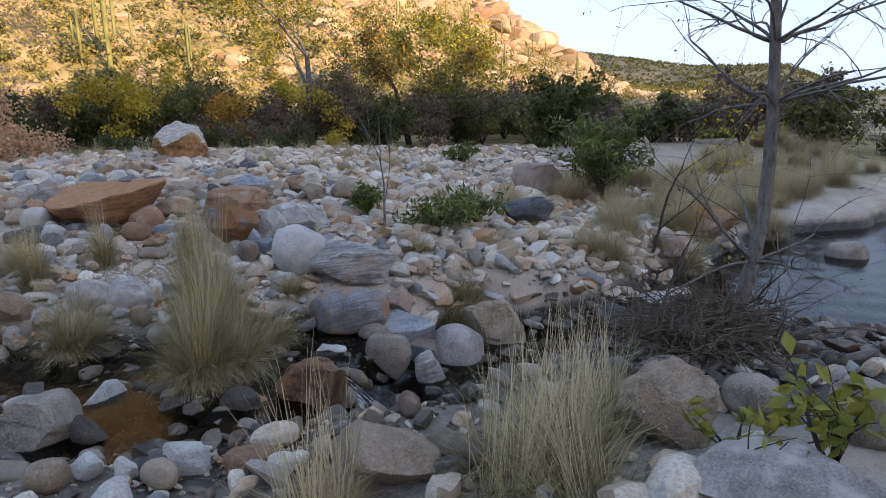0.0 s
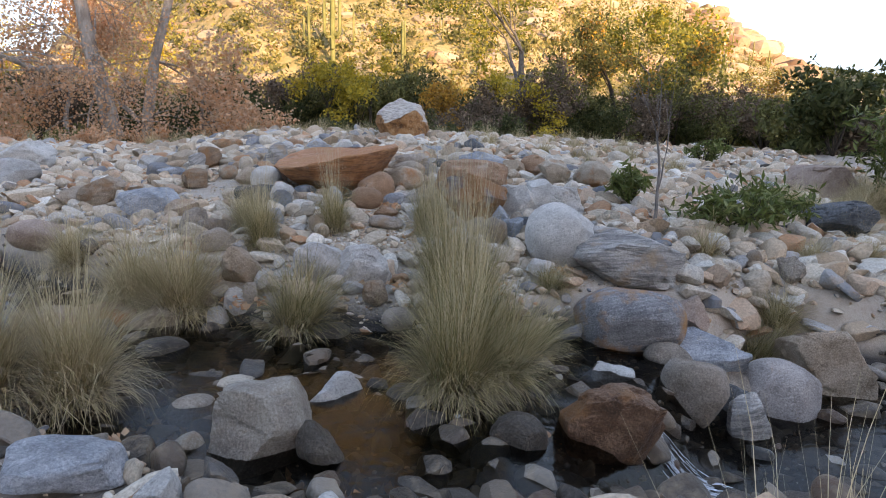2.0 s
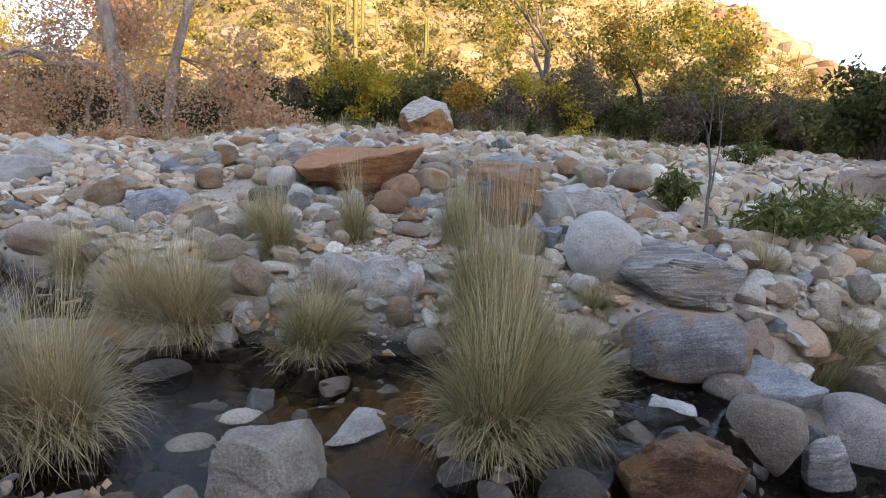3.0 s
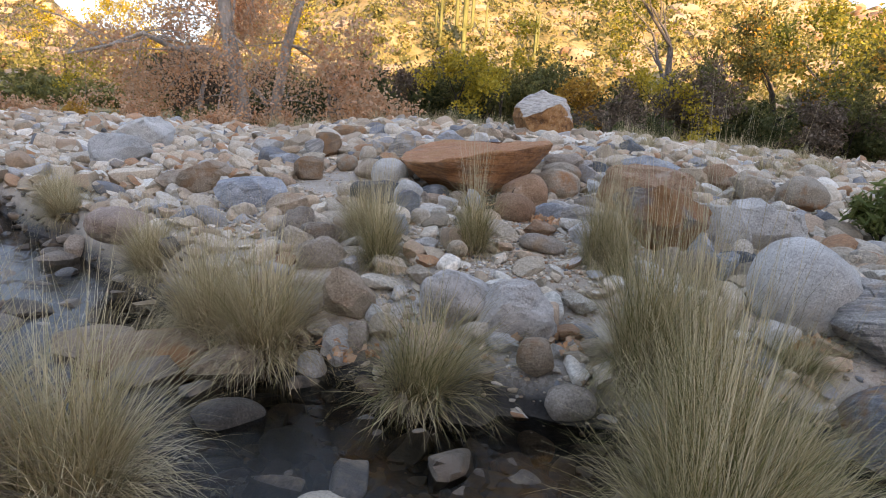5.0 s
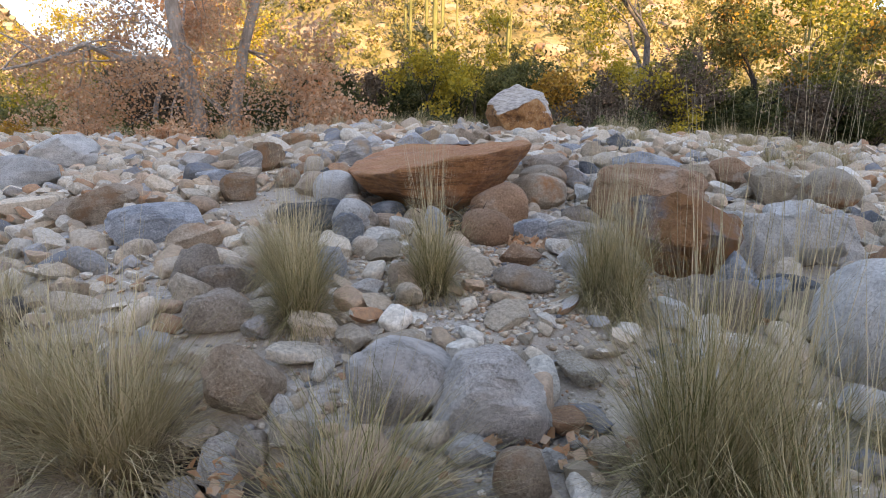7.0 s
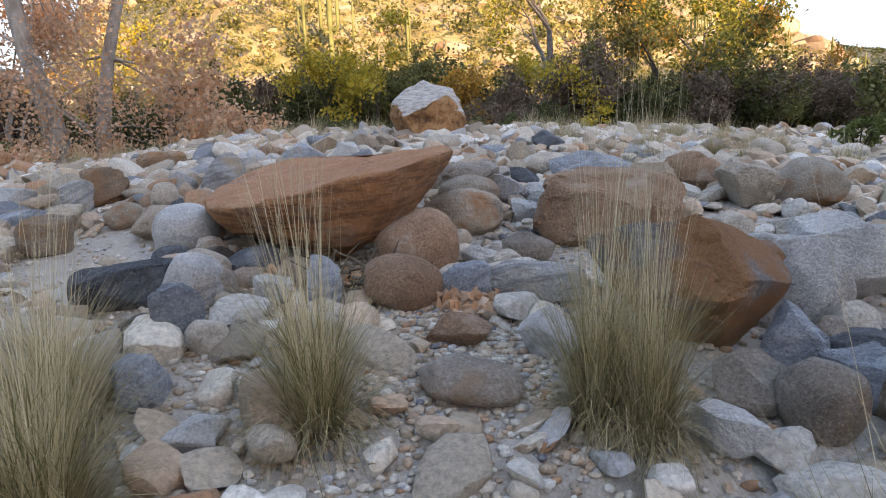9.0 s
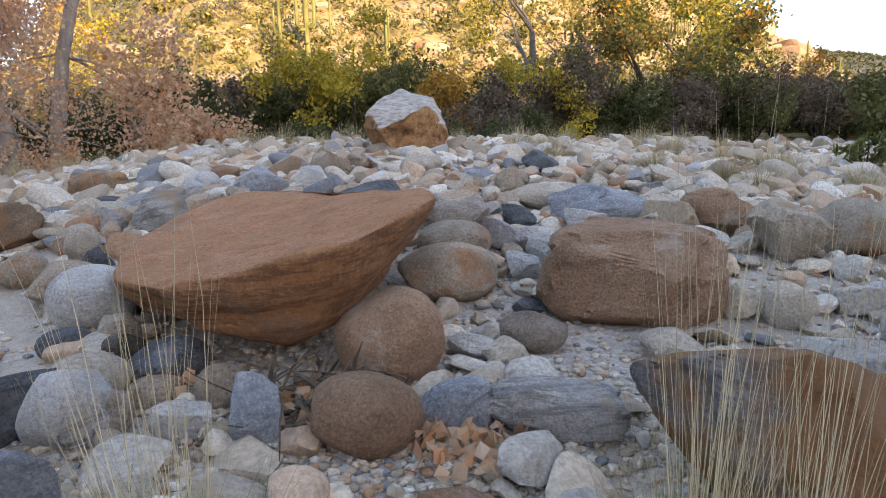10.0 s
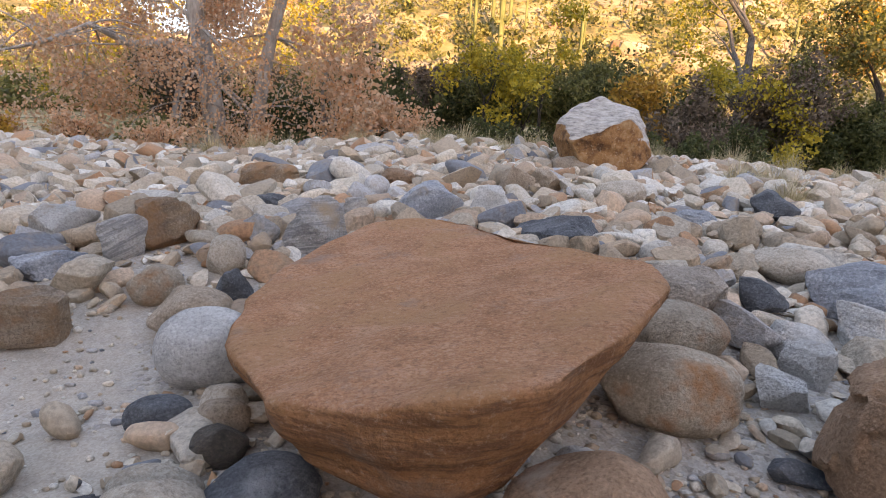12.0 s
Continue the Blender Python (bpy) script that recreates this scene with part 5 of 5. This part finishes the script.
# ---- saguaros ----
def saguaro_mesh(seed, h, arms):
    rng = np.random.default_rng(seed)

    def column(pts, r):
        n = len(pts)
        taper = np.array([1.0] * (n - 2) + [0.85, 0.15])
        v, f = tube(pts, r * taper, 18)
        ribs = np.where(np.arange(18) % 2 == 0, 1.0, 0.84)
        c = np.repeat(np.asarray(pts, float), 18, 0)
        return c + (v - c) * np.tile(ribs, n)[:, None], f

    r = 0.019 * h + 0.06
    out = [column([(0, 0, z) for z in np.linspace(0, h, 7)] + [(0, 0, h + r * 0.6)], r)]
    for k in range(arms):
        a = rng.uniform(0, 6.28)
        z0 = h * rng.uniform(0.3, 0.5)
        dx, dy, o = math.cos(a), math.sin(a), r * 3.2
        up = h * rng.uniform(0.2, 0.45)
        pts = [(0, 0, z0), (dx * o * 0.6, dy * o * 0.6, z0 - 0.05), (dx * o, dy * o, z0 + 0.25), (dx * o, dy * o, z0 + up * 0.6), (dx * o, dy * o, z0 + up), (dx * o, dy * o, z0 + up + r * 0.4)]
        out.append(column(pts, r * 0.68))
    return mesh_of("saguaro", *joined(out), M_SAGUARO, True)


SAG = [saguaro_mesh(200 + i, 6.0, (0, 0, 1, 3, 0)[i]) for i in range(5)]


def saguaro(x, y, h, k, turn):
    ob = new("saguaro_cactus", SAG[k])
    ob.matrix_world = pose(x, y, ground_z(x, y) - 0.2, 0, 0, turn) @ Matrix.Scale(h / 6.0, 4)
    return tagged(ob, "tall ribbed saguaro cactus on the sunlit slope", "cactus", "saguaros on the slope")


saguaro(-0.1, 38.5, 6.4, 3, 106)
saguaro(-1.8, 39.2, 3.9, 2, 67)
saguaro(5.0, 38.8, 3.4, 0, 233)
saguaro(5.3, 39.7, 2.9, 0, 240)
saguaro(1.5, 40.8, 2.9, 0, 148)
saguaro(8.5, 42.7, 1.6, 0, 309)
saguaro(17.1, 36.3, 3.9, 0, 195)
saguaro(18.3, 37.4, 3.1, 0, 215)
saguaro(17.9, 36.4, 2.0, 0, 298)
saguaro(20.0, 37.4, 2.6, 0, 335)
saguaro(8.5, 41.3, 1.9, 0, 50)
saguaro(5.0, 38.5, 3.2, 0, 336)

rng_c = random.Random(12)
for _ in range(90):
    az = radians(rng_c.uniform(-16, 42))
    rr = rng_c.uniform(62, 190)
    saguaro(math.sin(az) * rr, -8 + math.cos(az) * rr, rng_c.uniform(5.0, 9.0) * (0.55 if az > 0.42 else 1.0), rng_c.randrange(5), rng_c.uniform(0, 360))


# ---- the slope's cover of shrubs and rocks ----
def slope_cover():
    rng = np.random.default_rng(300)
    pieces = []
    for mat, count, leaf, name, label in ((M_SLOPE, 11000, 0.17, "slope_shrubs", "dry yellow-green desert shrubs covering the hillside"), (M_OLIVE, 2200, 0.26, "slope_bushes", "dark olive bushes scattered over the hillside")):
        az = np.radians(rng.uniform(-62, 60, count))
        rr = 40 + 170 * rng.uniform(0, 1, count) ** 1.7
        cx, cy = np.sin(az) * rr, -8 + np.cos(az) * rr
        cz = height(cx, cy)
        size = rng.uniform(0.35, 1.0, count) * (0.8 + rr / 120)
        centers = np.stack([cx, cy, cz + size * 0.45], 1)
        k = 24
        v, f = leaf_cloud(rng, np.repeat(centers, k, 0), np.repeat(size, k), count * k, leaf, 0.7, 0, 1.6)
        tagged(new(name, mesh_of(name, v, f, mat)), label, "shrubs", kind="stuff")
    protos = [rock_verts(400 + i, "a", 2) for i in range(6)]
    count = 1500
    az = np.radians(rng.uniform(-50, 50, count))
    rr = 42 + 140 * rng.uniform(0, 1, count)
    cx, cy = np.sin(az) * rr, -8 + np.cos(az) * rr
    cz = height(cx, cy)
    for i in range(count):
        v, f = protos[i % 6]
        s = rng.uniform(0.3, 1.3) * (0.6 + rr[i] / 90)
        pieces.append((v * (s * 1.6, s, s * 0.8) + (cx[i], cy[i], cz[i] + s * 0.1), f))
    v, f = joined(pieces)
    tagged(new("slope_rocks", mesh_of("slope_rocks", v, f, M_SLOPEROCK)), "pale and pinkish outcrop rocks strewn over the hillside", "rocks", kind="stuff")


M_SLOPEROCK = island_mat("slope_rock", ((0.0, (0.36, 0.27, 0.18)), (0.4, (0.42, 0.33, 0.24)), (0.75, (0.33, 0.2, 0.13)), (1.0, (0.4, 0.31, 0.22))), 0.9)
slope_cover()


def far_cover():
    rng = np.random.default_rng(310)
    count = 5200
    az = np.radians(rng.uniform(34, 72, count))
    rr = 230 + 420 * rng.uniform(0, 1, count)
    cx, cy = np.sin(az) * rr, -8 + np.cos(az) * rr
    size = rng.uniform(0.8, 2.4, count)
    centers = np.stack([cx, cy, height(cx, cy) + size * 0.4], 1)
    v, f = leaf_cloud(rng, np.repeat(centers, 10, 0), np.repeat(size, 10), count * 10, 0.9, 0.7, 0, 1.5)
    tagged(new("far_bushes", mesh_of("far_bushes", v, f, M_DARKGREEN)), "dark olive bushes covering the far ridge", "shrubs", kind="stuff")


far_cover()


def cliff_band():
    """Broken ledges where the ridge comes down."""
    rng = np.random.default_rng(320)
    pieces = []
    for i in range(70):
        az = radians(rng.uniform(30.5, 39.5))
        rr = rng.uniform(150, 185)
        x, y = math.sin(az) * rr, -8 + math.cos(az) * rr
        v, f = rock_verts(420 + i % 8, "s", 3)
        s = rng.uniform(1.5, 4.0)
        m = np.array(pose(0, 0, 0, rng.uniform(-8, 8), 12, rng.uniform(0, 360)).to_3x3())
        pieces.append(((v * (s * 3.2, s * 1.6, s)) @ m.T + (x, y, ground_z(x, y) + s * 0.2), f))
    v, f = joined(pieces)
    tagged(new("cliff_ledges", mesh_of("cliff_ledges", v, f, M_SLOPEROCK)), "broken pinkish rock ledges along the descending ridge", "rocks", kind="stuff")


cliff_band()


# ---- white water at the little cascade ----
def white_water():
    rng = np.random.default_rng(800)
    pieces = []
    for _ in range(150):
        x = rng.normal(1.55, 0.14)
        y = -7.15 + rng.normal() * 0.1 - 0.4 * (x - 1.55)
        n = 5
        w = rng.uniform(0.003, 0.009)
        ln = rng.uniform(0.05, 0.16)
        t = np.linspace(0, 1, n)
        cx, cy = x + t * ln, y - t * ln * 0.4 + 0.006 * np.sin(t * 3 + rng.uniform(0, 6))
        cz = water_level(cx, cy) + 0.016 + 0.004 * np.sin(t * 9 + rng.uniform(0, 6))
        prof = w * np.sin(np.pi * np.clip(t, 0.08, 0.92))
        v = np.concatenate([np.stack([cx, cy - prof, cz], 1), np.stack([cx, cy, cz + 0.004], 1), np.stack([cx, cy + prof, cz], 1)])
        f = []
        for k in range(n - 1):
            for r in (0, n):
                f += [(r + k, r + k + 1, r + n + k + 1), (r + k, r + n + k + 1, r + n + k)]
        pieces.append((v, np.array(f)))
    v, f = joined(pieces)
    tagged(new("white_water", mesh_of("white_water", v, f, M_FOAM, True)), "thin white riffle of broken water over the drop", "water", kind="stuff")


white_water()


boulder("granite", "a", -5.6, 1.75, 0.8, 0.6, 0.5, 10, 977, 0.04)


# ---- cobbles that fill the bar and the banks ----
def sandy(x, y):
    """How bare and sandy the bar is at a place, 0 to 1."""
    s = np.exp(-((((x + 1.95) / 0.62) ** 2 + ((y + 1.5) / 1.05) ** 2) ** 1.5))
    s = np.maximum(s, np.exp(-((((x - 0.95) / 0.42) ** 2 + ((y + 2.55) / 0.5) ** 2) ** 1.5)))
    s = np.maximum(s, np.exp(-(((x + 0.1) / 0.38) ** 2 + ((y + 3.7) / 0.8) ** 2)))
    return np.maximum(s, 0.9 * np.exp(-(((x - 1.9) / 0.5) ** 2 + ((y + 1.9) / 0.6) ** 2)))


taken = [(o.matrix_world.translation.x, o.matrix_world.translation.y, max(o.dimensions.x, o.dimensions.y) * 0.42) for o in scene.objects if o.type == "MESH" and o.name.split(".")[0] in ("boulder", "stone", "crown_boulder")]
taken += [(-0.3, -1.2, 0.62), (-0.3, -1.9, 0.62), (-0.4, -2.3, 0.5)]
taken += [(o.matrix_world.translation.x, o.matrix_world.translation.y, 0.1) for o in scene.objects if o.name.startswith("grass_tussock")]
TAKEN = np.array(taken)


def stones_here(rng, count, lo, hi, x0, x1, y0, y1, gap=0.75, sand_keep=0.04):
    made = np.zeros((0, 3))
    xs, ys = rng.uniform(x0, x1, count), rng.uniform(y0, y1, count)
    r = lo * (hi / lo) ** (rng.uniform(0, 1, count) ** 1.7)
    order = np.argsort(-r)
    chosen = []
    cells = {}
    sand = sandy(xs, ys)
    dchan = np.abs(ys - channel(xs))
    lucky = rng.uniform(0, 1, count)
    for i in order:
        x, y, q = xs[i], ys[i], r[i]
        if lucky[i] < sand[i] * (1 - sand_keep):
            continue
        if dchan[i] < 1.05 and lucky[i] > 0.97:
            continue
        d = np.hypot(TAKEN[:, 0] - x, TAKEN[:, 1] - y)
        if (d < TAKEN[:, 2] + q * 0.35).any():
            continue
        kx, ky = int(x // 0.25), int(y // 0.25)
        near = [c for a in (-1, 0, 1) for b in (-1, 0, 1) for c in cells.get((kx + a, ky + b), ())]
        if any((x - c[0]) ** 2 + (y - c[1]) ** 2 < (gap * (q + c[2])) ** 2 for c in near):
            continue
        chosen.append((x, y, q))
        cells.setdefault((kx, ky), []).append((x, y, q))
    return chosen


def near_stones():
    rng = np.random.default_rng(500)
    fine = [rock_verts(510 + i, "aasaasr"[i % 7], 3) for i in range(14)]
    coarse = [rock_verts(540 + i, "aasaasr"[i % 7], 2) for i in range(14)]
    spots = stones_here(rng, 34000, 0.018, 0.115, -7.5, 10.5, -9.3, 7.6, 0.62)
    spots += stones_here(rng, 9000, 0.05, 0.17, -11.0, 12.0, -1.5, 8.2, 0.72)
    spots += stones_here(rng, 900, 0.05, 0.2, -8.0, 3.0, -15.0, -9.0, 0.8)
    spots += stones_here(rng, 5000, 0.035, 0.15, 2.4, 9.0, -5.9, -2.5, 0.66)
    bed = stones_here(rng, 5200, 0.02, 0.11, -4.5, 6.0, -9.0, -3.5, 0.72)
    spots += [b for b in bed if abs(b[1] - float(channel(b[0]))) < 1.15]
    shapes = [mesh_of("cobble", v, f, M_STONE, True, 26.0) for v, f in fine]
    pieces, wet, singles = [], [], 0
    spots.sort(key=lambda s: -s[2])
    for x, y, q in spots:
        k = int(rng.integers(0, 14))
        sx, sy, sz = q * 2 * rng.uniform(0.85, 1.65), q * 2 * rng.uniform(0.6, 1.05), q * 2 * rng.uniform(0.3, 0.85)
        m = pose(x, y, ground_z(x, y) + sz * 0.38, rng.uniform(-32, 32), rng.uniform(-32, 32), rng.uniform(0, 360))
        if singles < 290 and -3 < x < 3.5 and -5.2 < y < 1.0 and q > 0.045:
            ob = new("cobble", shapes[k])
            ob.matrix_world = m @ Matrix.Diagonal((sx, sy, sz, 1))
            tagged(ob, "water-worn cobble on the gravel bar", "rock", "loose cobbles")
            singles += 1
            continue
        v, f = fine[k] if (q > 0.05 and -4 < x < 5 and -9 < y < 4) else coarse[k]
        r3 = np.array(m.to_3x3())
        off = y - float(channel(x))
        # creek and damp bank stones, plus near-bank ones whose shade is painted by colour
        heap = wet if abs(off) < 1.12 or (-2.6 < off < 0 and x > -3 and (x > 2.6 or (k + int(q * 1e4)) % 3)) else pieces
        heap.append(((v * (sx, sy, sz)) @ r3.T + np.array(m.translation), f))
    v, f = joined(wet)
    tagged(new("wet_cobbles", mesh_of("wet_cobbles", v, f, M_WETSHADECOBBLE, True, 30.0)), "dark wet cobbles lying in the creek bed", "rocks", kind="stuff")
    v, f = joined(pieces)
    tagged(new("cobbles", mesh_of("cobbles", v, f, M_COBBLE, True, 30.0)), "countless rounded cobbles in cream, tan, grey and blue", "rocks", kind="stuff")


near_stones()


def pebbles():
    rng = np.random.default_rng(600)
    p, f = ico(1)
    pieces = []
    n = 16000
    xs = np.where(np.arange(n) % 2 == 0, rng.uniform(-3.2, 3.2, n), rng.normal(-0.1, 0.6, n))
    ys = np.where(np.arange(n) % 2 == 0, rng.uniform(-8.5, 0.5, n), rng.normal(-3.3, 0.8, n))
    zs = height(xs, ys)
    for x, y, z in zip(xs, ys, zs):
        s = 0.007 + 0.02 * rng.uniform() ** 2
        q = p * rng.uniform(0.6, 1.1, 3) * (s * 1.2, s, s * 0.7) + rng.normal(size=p.shape) * s * 0.1
        pieces.append((q + (x, y, z + s * 0.25), f))
    v, f = joined(pieces)
    tagged(new("gravel", mesh_of("gravel", v, f, M_COBBLE, True)), "pale loose gravel scattered over the sand", "gravel", kind="stuff")


pebbles()


def leaf_litter():
    rng = np.random.default_rng(700)
    spots = [(1.0, 1.6), (0.85, 1.35), (-1.3, 0.9), (-2.2, 0.4), (0.1, -2.95), (0.2, -3.2), (-0.9, -2.5), (-0.3, -5.05), (0.0, -5.1), (-1.2, -5.2), (-1.6, -7.3), (-0.7, -7.6), (1.5, -4.9), (2.3, 2.2), (-3.5, -0.2), (-2.4, 0.9), (3.2, 3.4), (4.4, 3.0), (1.4, 2.9), (-1.5, -6.9), (-0.4, -7.75), (0.3, -8.4), (-2.7, -5.6), (0.75, -5.2), (-0.35, -2.75)]
    c = np.array([(x, y, ground_z(x, y) + 0.05) for x, y in spots])
    v, f = leaf_cloud(rng, c, np.full(len(c), 0.22), 1700, 0.05, 0.15, 0, 1.2)
    tagged(new("leaf_litter", mesh_of("leaf_litter", v, f, M_DEADLEAF)), "fallen reddish-brown leaves caught between stones", "leaves", kind="stuff")


leaf_litter()
